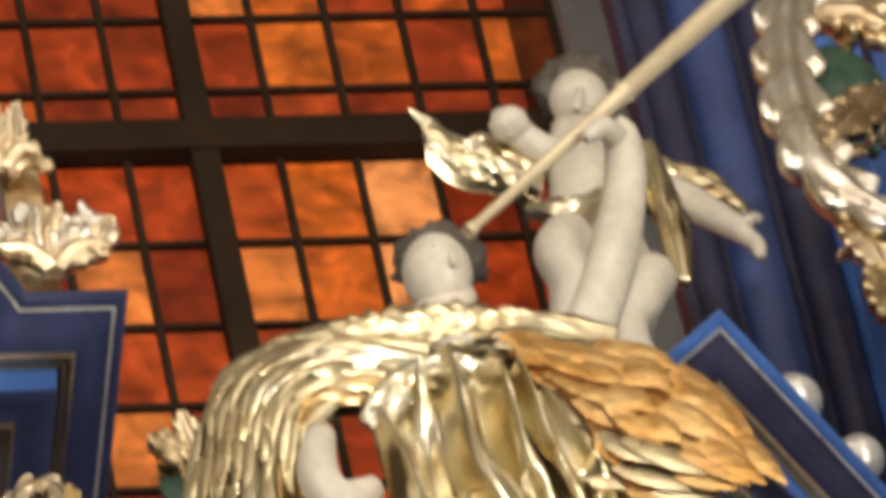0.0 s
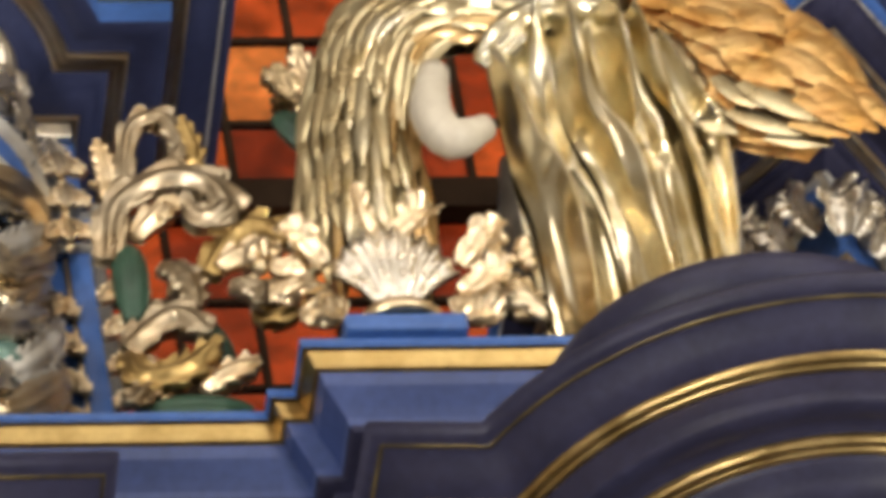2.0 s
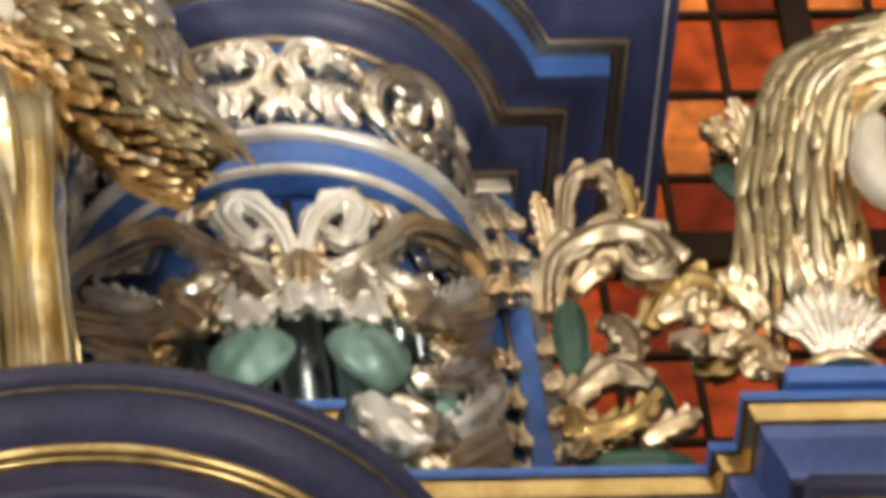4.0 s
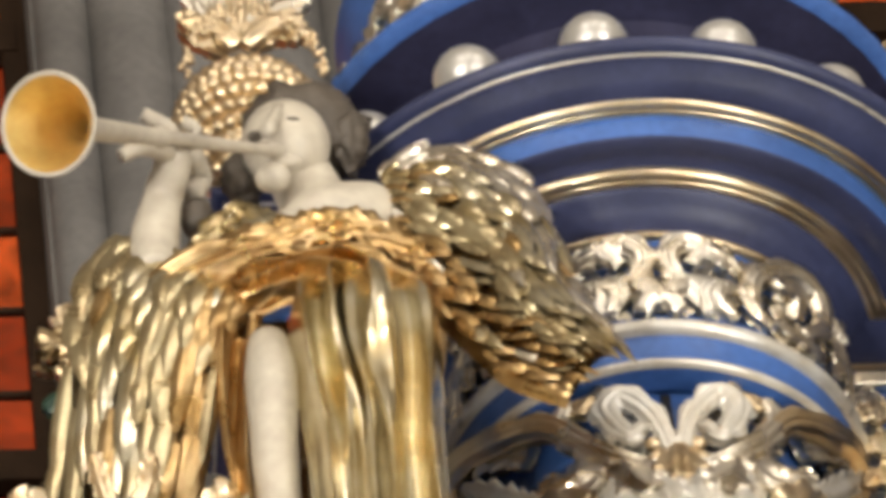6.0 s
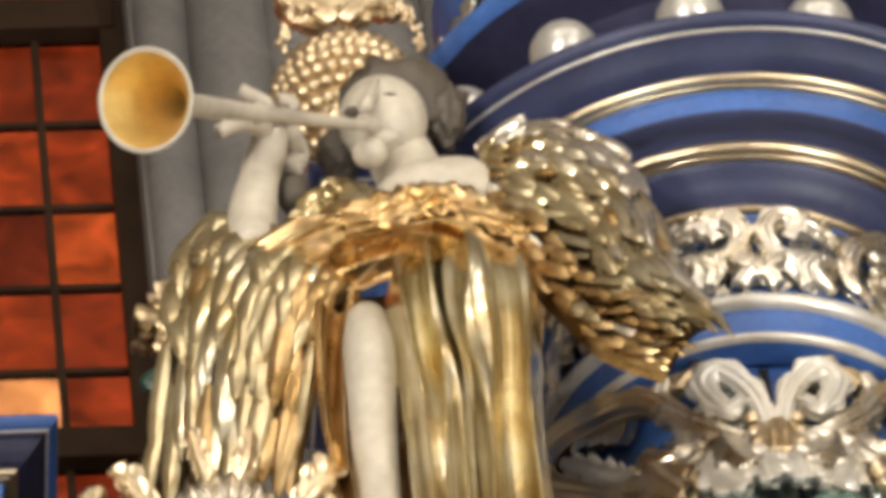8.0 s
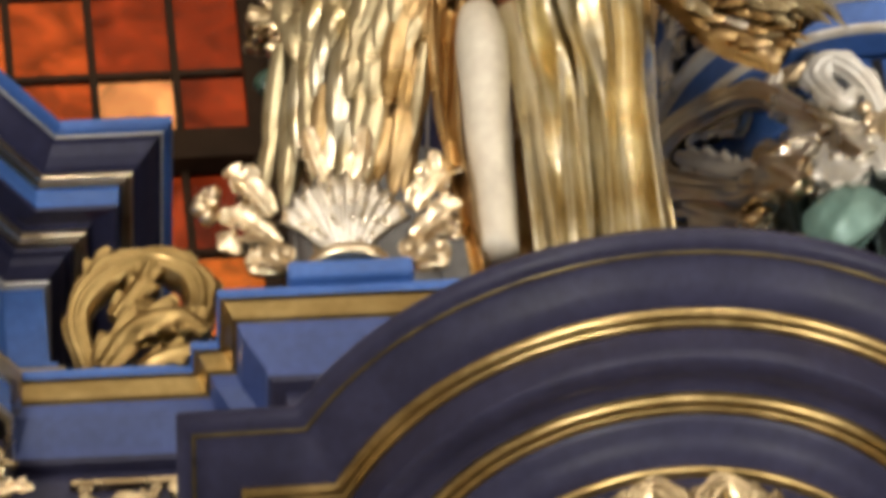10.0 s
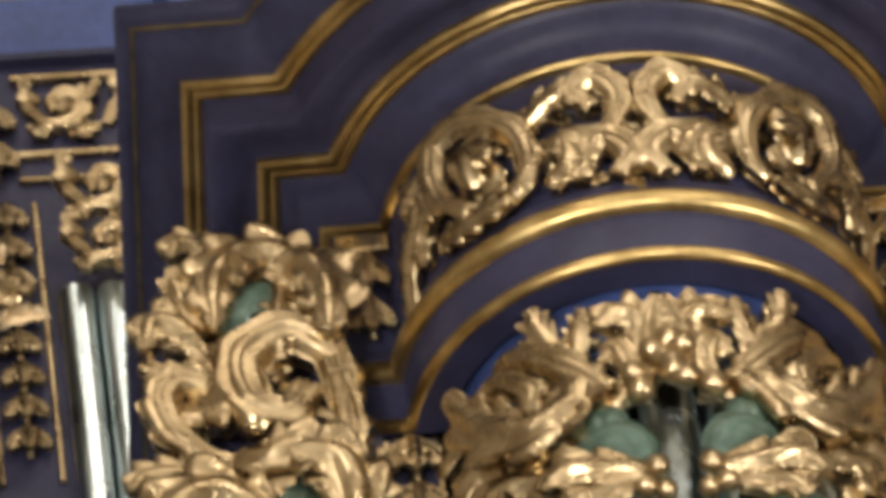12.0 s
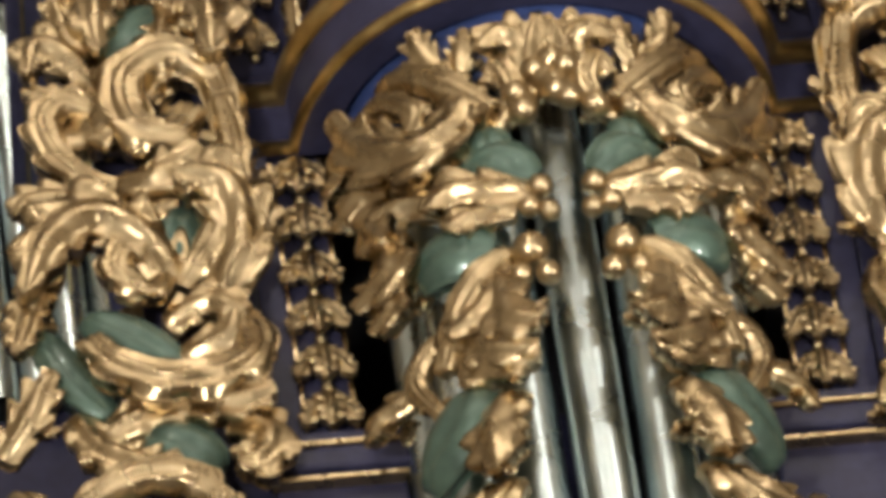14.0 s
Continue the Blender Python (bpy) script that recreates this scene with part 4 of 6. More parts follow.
SHADE_C = [
    ('L', 0.070, (-0.157, -1.289), (-0.185, -1.407), (-0.247, -1.460)),
    ('L', 0.075, (-0.154, -1.306), (-0.139, -1.463), (-0.084, -1.510)),
    ('L', 0.062, (-0.218, -1.410), (-0.187, -1.523), (-0.106, -1.580)),
    ('L', 0.077, (-0.245, -1.399), (-0.195, -1.549), (-0.096, -1.579)),
    ('C', 0.045, (-0.251, -1.395), (-0.322, -1.423), (-0.356, -1.496), (-0.307, -1.608)),
    ('L', 0.077, (-0.162, -1.631), (-0.190, -1.746), (-0.191, -1.868)),
    ('L', 0.052, (-0.361, -1.506), (-0.427, -1.512), (-0.466, -1.559)),
    ('L', 0.062, (-0.402, -0.765), (-0.459, -0.769), (-0.517, -0.804)),
    ('L', 0.075, (-0.223, -1.848), (-0.264, -1.911), (-0.331, -1.949)),
    ('C', 0.088, (-0.181, -1.859), (-0.237, -1.976), (-0.338, -2.003), (-0.441, -1.847)),
]
FRIEZE_A = [
    ('L', 0.052, (-0.599, -0.399), (-0.560, -0.289), (-0.491, -0.223), (-0.513, -0.108)),
    ('L', 0.045, (-0.520, -0.329), (-0.487, -0.260), (-0.430, -0.246)),
    ('C', 0.058, (-0.289, -0.350), (-0.217, -0.303), (-0.228, -0.179), (-0.319, -0.092), (-0.411, -0.111), (-0.416, -0.241), (-0.349, -0.332)),
    ('L', 0.062, (-0.341, -0.270), (-0.319, -0.203), (-0.270, -0.238)),
    ('L', 0.050, (-0.350, -0.230), (-0.301, -0.283), (-0.273, -0.269)),
    ('L', 0.050, (-0.459, -0.320), (-0.366, -0.355), (-0.259, -0.370)),
    ('L', 0.050, (-0.225, -0.172), (-0.161, -0.130), (-0.091, -0.114)),
    ('C', 0.052, (-0.147, -0.212), (-0.055, -0.248), (-0.021, -0.165), (-0.061, -0.094), (-0.106, -0.126), (-0.076, -0.178)),
    ('C', 0.058, (-0.217, -0.270), (-0.156, -0.247), (-0.108, -0.295), (-0.117, -0.359)),
    ('C', 0.058, (-0.127, -0.355), (-0.068, -0.265), (-0.013, -0.318), (-0.046, -0.374)),
]
FRIEZE_B = [
    ('L', 0.043, (-0.185, -0.354), (-0.134, -0.310), (-0.140, -0.257)),
    ('L', 0.037, (-0.393, -0.093), (-0.468, -0.143), (-0.509, -0.205)),
]
STANDING_A = [
    ('D', 0.072, (0.054, 0.632), (0.045, 0.377)),
    ('D', 0.065, (0.174, 0.392), (0.255, 0.224)),
    ('D', 0.077, (0.035, 0.058), (0.294, 0.059)),
    ('L', 0.037, (0.031, 0.781), (0.028, 0.871), (0.014, 0.962)),
    ('C', 0.045, (0.072, 0.840), (0.108, 1.040), (0.185, 1.072), (0.218, 0.966), (0.188, 0.907)),
    ('L', 0.040, (0.179, 0.887), (0.245, 0.925), (0.229, 1.057)),
    ('C', 0.072, (0.006, 0.564), (0.037, 0.741), (0.159, 0.832), (0.264, 0.801), (0.296, 0.704), (0.227, 0.662), (0.195, 0.737)),
    ('L', 0.052, (0.070, 0.651), (0.146, 0.718), (0.156, 0.688)),
    ('L', 0.058, (0.136, 0.580), (0.180, 0.500), (0.192, 0.372)),
    ('L', 0.065, (0.231, 0.528), (0.321, 0.654), (0.394, 0.641), (0.433, 0.581)),
    ('L', 0.052, (0.288, 0.497), (0.356, 0.445), (0.336, 0.378)),
]
STANDING_B = [
    ('L', 0.052, (0.260, 0.547), (0.345, 0.574), (0.408, 0.542)),
    ('L', 0.070, (0.014, 0.281), (0.137, 0.364), (0.207, 0.274)),
    ('C', 0.065, (0.025, 0.261), (0.040, 0.160), (0.148, 0.170), (0.231, 0.254)),
    ('L', 0.052, (0.072, 0.153), (-0.001, 0.040)),
    ('L', 0.052, (0.176, 0.130), (0.315, 0.174)),
    ('L', 0.058, (0.413, 0.581), (0.448, 0.482), (0.395, 0.385)),
    ('L', 0.050, (0.337, 0.407), (0.386, 0.366), (0.431, 0.404)),
]
FRAME_A = [
    ('G', 0.138, (-0.266, 0.406), (-0.225, 0.224), (-0.217, 0.022)),
    ('L', 0.100, (-0.131, 0.745), (-0.300, 0.590), (-0.365, 0.364), (-0.388, 0.095), (-0.365, -0.150), (-0.266, -0.329), (-0.184, -0.355)),
    ('L', 0.075, (-0.271, 0.543), (-0.176, 0.494), (-0.104, 0.400)),
    ('L', 0.081, (-0.078, 0.218), (-0.201, 0.111), (-0.317, -0.041)),
    ('L', 0.062, (-0.364, -0.061), (-0.272, 0.046), (-0.169, 0.042)),
    ('L', 0.069, (-0.245, -0.132), (-0.304, -0.218), (-0.336, -0.151)),
    ('L', 0.056, (-0.319, -0.217), (-0.296, -0.372), (-0.271, -0.514)),
    ('L', 0.056, (-0.202, -0.376), (-0.277, -0.546), (-0.287, -0.718)),
    ('L', 0.050, (-0.298, 0.475), (-0.338, 0.545), (-0.373, 0.512)),
    ('L', 0.045, (-0.364, 0.274), (-0.410, 0.219), (-0.430, 0.131)),
    ('L', 0.062, (-0.050, 0.696), (-0.142, 0.515), (-0.100, 0.354)),
]
SPRAY_A = [
    ('C', 0.045, (0.031, 0.396), (0.016, 0.749), (0.009, 1.028), (-0.010, 1.130)),
    ('L', 0.077, (0.040, 1.048), (-0.021, 1.161), (-0.084, 1.189)),
    ('L', 0.070, (0.044, 1.108), (0.016, 1.210), (-0.019, 1.292)),
    ('L', 0.050, (0.034, 1.169), (-0.019, 1.191), (-0.071, 1.112)),
    ('G', 0.058, (0.028, 0.969), (-0.029, 1.021), (-0.077, 1.002)),
]
TUFT_A = [
    ('C', 0.045, (0.016, 0.335), (0.044, 0.668), (0.052, 0.948)),
    ('L', 0.058, (0.053, 1.009), (0.004, 1.111), (-0.071, 1.138)),
    ('L', 0.050, (0.049, 1.029), (0.041, 1.131), (0.021, 1.227)),
    ('L', 0.043, (0.044, 1.050), (-0.012, 1.091), (-0.031, 1.163)),
    ('G', 0.070, (0.034, 0.909), (-0.039, 1.041)),
]
CURL_A = [
    ('C', 0.045, (0.026, 0.108), (-0.048, 0.158), (-0.105, 0.208)),
    ('L', 0.037, (0.018, 0.147), (-0.041, 0.207), (-0.084, 0.188)),
]
UPPER_A = [
    ('G', 0.119, (0.096, -1.023), (0.137, -1.119), (0.204, -1.178)),
    ('G', 0.075, (0.293, -1.180), (0.402, -1.204)),
    ('G', 0.056, (0.503, -0.821), (0.499, -0.984)),
    ('C', 0.043, (0.004, -0.834), (0.034, -0.693), (0.097, -0.602), (0.141, -0.649), (0.102, -0.748), (0.062, -0.710)),
    ('L', 0.037, (0.106, -0.640), (0.158, -0.567), (0.204, -0.609)),
    ('C', 0.045, (-0.001, -0.814), (0.089, -0.829), (0.188, -0.739), (0.245, -0.625), (0.221, -0.555)),
    ('L', 0.048, (0.033, -0.843), (0.038, -0.923), (0.032, -1.032)),
    ('C', 0.055, (0.182, -0.766), (0.258, -0.622), (0.375, -0.561), (0.588, -0.468), (0.588, -0.591), (0.362, -0.898), (0.259, -0.941)),
    ('L', 0.069, (0.202, -0.731), (0.206, -0.849), (0.284, -0.863)),
    ('L', 0.050, (0.253, -0.861), (0.372, -0.809), (0.518, -0.581)),
]
UPPER_B = [
    ('L', 0.045, (0.323, -0.948), (0.371, -0.970), (0.588, -0.650)),
    ('L', 0.045, (0.220, -1.159), (0.309, -1.122), (0.450, -0.964)),
    ('L', 0.065, (0.123, -1.238), (0.151, -1.369), (0.198, -1.448)),
    ('C', 0.060, (0.207, -1.343), (0.273, -1.467), (0.530, -1.118), (0.587, -1.109)),
    ('L', 0.052, (0.177, -1.240), (0.241, -1.313), (0.214, -1.426)),
    ('L', 0.050, (0.324, -1.263), (0.428, -1.129), (0.557, -0.869)),
    ('L', 0.050, (0.006, -0.734), (-0.009, -0.813), (-0.013, -0.913)),
    ('L', 0.058, (0.133, -0.778), (0.101, -0.892), (0.064, -0.970)),
    ('L', 0.052, (0.154, -0.835), (0.129, -0.964), (0.083, -1.051)),
    ('L', 0.065, (0.221, -0.821), (0.260, -0.897), (0.197, -1.043)),
    ('L', 0.055, (0.344, -0.609), (0.447, -0.528), (0.588, -0.414)),
]
LOW_A = [
    ('C', 0.077, (-0.066, 0.020), (-0.086, 0.193), (-0.007, 0.309), (0.113, 0.344), (0.200, 0.262), (0.193, 0.148), (0.107, 0.143), (0.066, 0.222)),
    ('L', 0.077, (-0.044, 0.019), (0.034, 0.115), (0.139, 0.132), (0.207, 0.061)),
    ('L', 0.052, (0.047, 0.019), (0.179, 0.031)),
    ('L', 0.052, (-0.002, 0.178), (0.069, 0.260), (0.093, 0.326)),
    ('L', 0.045, (-0.062, 0.278), (-0.017, 0.371), (0.055, 0.367)),
]


def carved(name, fld, label, group=""):
    p = fld.axes(0, 0, 0)[0]
    return thing(name, p, label, "carving", group)


def scaled(item, k):
    """A stroke with its heights multiplied by k."""
    return item[:2] + tuple((u, w * k) for u, w in item[2:])


def tower_carving(cx, y0, zf, gold, frieze, green, words, drawing, low=1.0, tones=None):
    """Frieze scrolls, pipe shades, and the husk strings on the side panels of a round tower."""
    bow = Field(cx, y0 + 0.045, zf, 0.5)
    t = carved("frieze_carving", bow, words + " openwork scroll frieze on the round tower", "frieze carvings")
    for mirror in (False, True):
        strokes(t, bow, [scaled(q, low) for q in FRIEZE_A + FRIEZE_B], frieze, green, mirror, -0.004)
        for u, w in ((-0.335, -0.19), (-0.06, -0.12), (-0.33, -0.225), (-0.365, -0.2)):
            fix(t, "berry", stock("berries", 0, frieze), bow.place(u if mirror else -u, w * low, 0.03, 0, 0.02))
    for s in (-1, 1):
        flat = Field(cx + s * 0.56, y0, zf)
        box("cap", cx + s * 0.56 - 0.06, cx + s * 0.56 + 0.06, y0 - 0.03, y0, zf - 0.07, zf - 0.02, frieze, t, c=0.006)
        drop(t, flat, 0, -0.07, -0.33, 0.1, frieze, 5 + s)
    front = Field(cx, y0 + 0.045, zf - 0.04 + 0.565 * (1 - low), 0.425)
    t = carved("pipe_shade", front, words + " acanthus pipe shade with green leaves and berries", "pipe shades")
    tones = tones or gold
    for mirror in (False, True):
        strokes(t, front, drawing, tones, green, mirror)
        g = 1 if mirror else -1
        beads = ((0.05, -1.1, 0.028), (0.075, -1.15, 0.026), (0.04, -1.17, 0.025), (0.085, -1.27, 0.04), (0.06, -1.34, 0.028), (0.11, -1.33, 0.026), (0.45, -0.72, 0.02))
        if low < 1:
            beads = ((0.06, -0.86, 0.022), (0.1, -0.9, 0.02), (0.05, -0.76, 0.02), (0.2, -0.74, 0.018), (0.3, -0.9, 0.02))
        else:
            carve_berries(t, front, g * 0.032, -0.85, 0.15, gold, 0, 0, 0.05)
        for u, w, r in beads:
            fix(t, "berry", stock("berries", 0, gold), front.place(g * u, w, 0.045, 0, r))
    for s in (-1, 1):
        strip = Field(cx + s * 0.508, y0 + 0.02, zf)
        t = carved("husk_string", strip, words + " carved husk string on a narrow blue panel", "husk strings")
        drop(t, strip, 0, -0.6, -1.4, 0.13, gold, 21 + s)


def pipe_data(r, height, n=24):
    """An open tin pipe with a rolled lip."""
    v = []
    prof = [(r, -height), (r, -0.02), (r * 1.04, -0.014), (r * 1.04, -0.004), (r, 0.0), (r * 0.9, -0.006), (r * 0.88, -0.3)]
    for q, z in prof:
        v += [Vector((q * math.cos(2 * math.pi * j / n), q * math.sin(2 * math.pi * j / n), z)) for j in range(n)]
    return v, [tuple(reversed(f)) for f in grid_faces(len(prof), n, True)]


PIPES = {}


def pipe(x, y, ztop, r, height):
    key = (r, height)
    if key not in PIPES:
        PIPES[key] = mesh_of("organ_pipe", pipe_data(r, height), TIN)
    ob = new("organ_pipe", PIPES[key])
    ob.location = (x, y, ztop)
    return tagged(ob, "polished grey tin organ pipe", "organ pipe", "organ pipes")


for cx, y0, zf in ((2.228, 17.0, 18.52), (3.058, 18.6, 22.13)):
    for i, a in enumerate((-75, -50, -25, 0, 25, 50, 75)):
        pipe(cx + 0.32 * math.sin(radians(a)), y0 + 0.05 - 0.32 * math.cos(radians(a)), zf - 0.42 - 0.05 * abs(i - 3), 0.061, round(zf - 0.42 - 0.05 * abs(i - 3) - (16.45 if y0 < 18 else 20.43), 3))

tower_carving(2.228, 17.0, 18.52, GOLD, GOLD, GREEN, "gilt", SHADE_A + SHADE_B + SHADE_C)
tower_carving(3.058, 18.6, 22.13, GOLD_PALE, SILVER, GREEN_PALE, "pale gilt", [(q[0], q[1] * 1.3) + q[2:] for q in UPPER_A + UPPER_B], low=0.82, tones=(SILVER_BAND, GOLD_PALE, SILVER))

for s, cx in ((1, 1.6), (-1, 2.856)):
    fld = Field(cx - s * 0.075, 16.95, 18.52)
    t = carved("side_wing", fld, "gilt acanthus side wing with green leaf backs", "side wings")
    strokes(t, fld, WING_A + WING_B + WING_C + WING_D, GOLD, GREEN, s < 0)
    box("backing", min(cx, cx - s * 0.3), max(cx, cx - s * 0.3), 17.02, 17.05, 16.9, 18.2, BLUE, t)
# bottom rails at the foot of the side panels
for s in (-1, 1):
    x = 2.228 + s * 0.51
    rail = thing("tower_rail", (x, 16.97, 16.45), "dark blue rail with thin gilt lines at the panel foot", "rail", "tower rails")
    box("rail", x - 0.135, x + 0.135, 16.95, 17.06, 16.45, 17.1, BLUE, rail, c=0.01)
    box("rail_moulding", x - 0.15, x + 0.15, 16.93, 17.0, 16.98, 17.06, BLUE, rail, c=0.012)
    for z in (17.035, 16.94):
        box("gilt_line", x - 0.14, x + 0.14, 16.92, 16.96, z, z + 0.014, GOLD, rail, c=0.004)

# flat bay beside the tower
fld = Field(0, 18.1, 0)
t = carved("bay_frieze", fld, "gilt carved frieze panels of the flat bays", "bay friezes")
for x0, x1 in ((1.04, 1.62), (3.55, 4.1)):
    rinceau(t, fld, x0, x1, 19.97, 20.16, GOLD, 31)
    box("gilt_edge", x0 - 0.02, x1, 18.075, 18.1, 20.165, 20.185, GOLD, t)
    box("gilt_edge", x0 - 0.02, x1, 18.08, 18.1, 19.92, 19.94, GOLD, t)
    box("gilt_edge", x0 - 0.02, x1, 18.08, 18.1, 19.842, 19.856, GOLD, t)
t = carved("husk_string", Field(0.97, 18.1, 20.1), "short gilt husk on the blue bay wall", "husk strings")
drop(t, Field(0.97, 18.1, 20.1), 0, 0.0, -0.25, 0.11, GOLD, 41)
t = carved("husk_string", Field(0.982, 18.1, 19.77), "gilt husk string on a narrow pilaster", "husk strings")
drop(t, Field(0.982, 18.1, 19.77), 0, 0.0, -0.8, 0.1, GOLD, 42)
for x in (0.915, 1.05):
    box("gilt_edge", x - 0.007, x + 0.007, 18.085, 18.1, 18.9, 19.78, GOLD, t)
t = carved("pipe_shade", Field(1.1, 17.97, 19.77), "gilt pipe shade in the flat bay", "pipe shades")
rinceau(t, Field(1.1, 17.97, 19.77), 0.0, 0.4, -0.2, 0.0, GOLD, 43)
rinceau(t, Field(1.1, 17.97, 19.77), 0.0, 0.4, -0.36, -0.18, GOLD, 44)
for i in range(5):
    pipe(1.12 + 0.085 * i, 18.05, 19.44, 0.04, 1.2)
# left wing of the bay with blue-grey pipes before it
fld = Field(0.9, 17.9, 20.3)
t = carved("side_wing", fld, "gilt and green carved wing along the bay", "side wings")
for i in range(9):
    w = -0.12 - 0.125 * i
    u = -0.2 + 0.02 * i
    carve_volute(t, fld, u, w, 0.075, GOLD_PALE, 70 * i, 1 if i % 2 else -1, i % 3)
    carve_leaf(t, fld, u, w, u + 0.13, w - 0.1, GOLD if i % 2 else GOLD_PALE, i % 6, 1.2, 0.03)
    carve_leaf(t, fld, u - 0.02, w + 0.03, u + 0.05, w - 0.06, GREEN, -1, 1.1, 0.03, name="broad_leaf")
    carve_leaf(t, fld, u + 0.05, w + 0.05, u + 0.12, w + 0.12, GOLD, (i + 2) % 6, 1.2, 0.03)
for i in range(5):
    pipe(0.4 + 0.088 * i, 17.85, 19.9 - 0.07 * i, 0.042, 1.4)

# scrollwork standing on the bay, beside the upper tower and at its far end
fld = Field(3.6, 18.05, 20.43)
t = carved("side_scroll", fld, "tall gilt, brown and green acanthus scroll standing on the bay", "side scrolls")
strokes(t, fld, [("L" if q[0] == "C" else q[0], q[1]) + q[2:] for q in STANDING_A + STANDING_B], (BRONZE_DIM, BRONZE, BRONZE_DIM, GOLD_PALE), GREEN_DARK)
fld = Field(1.15, 18.02, 20.43)
t = carved("side_scroll", fld, "low dark gilt openwork scroll standing on the bay", "side scrolls")
strokes(t, fld, LOW_A, BRONZE, GREEN_DARK)
fld = Field(0.9, 18.4, 20.44)
t = carved("panel_carving", fld, "small dark gilt carved panel below the pointed tower")
box("backing", 0.75, 1.06, 18.42, 18.46, 20.43, 20.78, BLUE, t)
rinceau(t, fld, -0.1, 0.12, 0.04, 0.28, BRONZE, 51)
# leaf sprays that rise behind the angels' wings, and the curl beside the shell
for x, y, items, words in ((1.62, 18.05, SPRAY_A, "pale gilt leaf spray on a stem behind an angel"), (4.1, 18.0, TUFT_A, "small gilt and green leaf spray behind an angel"), (4.55, 17.8, CURL_A, "short gilt curl beside the scallop")):
    fld = Field(x, y, 20.43)
    t = carved("leaf_spray", fld, words, "leaf sprays")
    strokes(t, fld, items, (GOLD_PALE, GOLD), GREEN_DARK)
# husk strings beside the upper tower
for u, w0, w1, seed in ((3.73, 0.0, -0.5, 61), (3.62, 0.45, 0.1, 62)):
    fld = Field(u, 18.55, 21.5)
    t = carved("husk_string", fld, "pale gilt husk string beside the upper tower", "husk strings")
    drop(t, fld, 0, w0, w1, 0.13, GOLD_PALE, seed)


def shell_data(n=11, rows=9):
    """A ribbed scallop one unit high, hinge at the origin, opening upwards and forwards."""
    v, m = [], n * 4 + 1
    for i in range(rows):
        s = 0.22 + 0.78 * i / (rows - 1)
        for j in range(m):
            q = j / (m - 1)
            a = radians(158 - 136 * q)
            rib = 0.5 + 0.5 * math.cos(2 * math.pi * n * q)
            r = s * (1 + 0.04 * rib * s)
            v.append(Vector((r * math.cos(a) * 0.95, -0.25 - 0.35 * math.sin(1.9 * s) - 0.07 * rib * s, r * math.sin(a) * 0.85 + 0.1)))
    k = len(v)
    v += [p + Vector((0, 0.06, 0)) for p in v]
    f = grid_faces(rows, m) + [tuple(reversed(q)) for q in grid_faces(rows, m, start=k)]
    f += [((rows - 1) * m + j, (rows - 1) * m + j + 1, k + (rows - 1) * m + j + 1, k + (rows - 1) * m + j) for j in range(m - 1)]
    return v, f


SHELL = mesh_of("shell", shell_data(), SILVER)


def shell_ornament(cx, label, seed):
    """A scallop with scrolled leaves on a blue block."""
    y, z = 17.8, 20.43
    t = thing("shell_ornament", (cx, y, z), label, "shell ornament", "shell ornaments")
    box("base_block", cx - 0.145, cx + 0.145, y - 0.1, y + 0.12, z, z + 0.055, BLUE_PALE, t, c=0.01)
    fix(t, "shell", SHELL, Matrix.Translation((cx, y + 0.06, z + 0.09)) @ Matrix.Diagonal((0.17, 0.2, 0.3, 1)), "silvered ribbed scallop")
    bm = bmesh.new()
    bmesh.ops.create_uvsphere(bm, u_segments=16, v_segments=10, radius=1)
    v = [Vector((cx + p.co.x * 0.1, y - 0.05 + p.co.y * 0.07, z + 0.075 + max(p.co.z, -0.3) * 0.05)) for p in bm.verts]
    bm.verts.index_update()
    f = [[q.index for q in face.verts] for face in bm.faces]
    bm.free()
    solid("boss", v, f, GOLD_PALE, t)
    fld = Field(cx, y - 0.03, z)
    rnd = random.Random(seed)
    for s in (-1, 1):
        carve_volute(t, fld, s * 0.2, 0.11, 0.075, GOLD_PALE, 60 if s > 0 else 120, s, 1, 0.02)
        carve_volute(t, fld, s * 0.23, 0.3, 0.06, GOLD_PALE, 200, -s, 3, 0.02)
        carve_volute(t, fld, s * 0.26, 0.21, 0.05, GOLD_PALE, 30, s, 1, 0.0)
        for b in ((0.16, 0.26, 0.27, 0.36), (0.15, 0.16, 0.28, 0.2), (0.12, 0.08, 0.24, 0.05), (0.02, 0.36, 0.12, 0.44)):
            carve_leaf(t, fld, s * b[0], b[1], s * b[2], b[3], GOLD_PALE, rnd.randrange(6), 1.3, 0.02, 20, flip=s)
        carve_berries(t, fld, s * 0.3, 0.3, 0.1, GOLD_PALE, 0, 0, 0.01)
    return t


shell_ornament(4.218, "silvered scallop with gilt scrolls on a blue block", 1)
shell_ornament(1.685, "silvered scallop with gilt scrolls below a trumpeting angel", 2)

# round cap of the lower tower, behind the edge of the cornice
for part_name, mat, prof in (("cap_drum", BLUE, [(0.44, 18.850), (0.42, 19.000), (0.42, 19.290), (0.44, 19.310)]), ("silvered_edge", SILVER, [(0.44, 19.310), (0.475, 19.315), (0.485, 19.340), (0.465, 19.360)]),
                             ("cap", BLUE, [(0.465, 19.360), (0.49, 19.375), (0.5, 19.410), (0.49, 19.450), (0.46, 19.475), (0.3, 19.480), (0.0, 19.485)])):
    sweep(part_name, [[(4.82 + r * math.cos(2 * math.pi * j / 56), 17.12 - r * math.sin(2 * math.pi * j / 56), z) for j in range(57)] for r, z in prof], mat, tower_r)

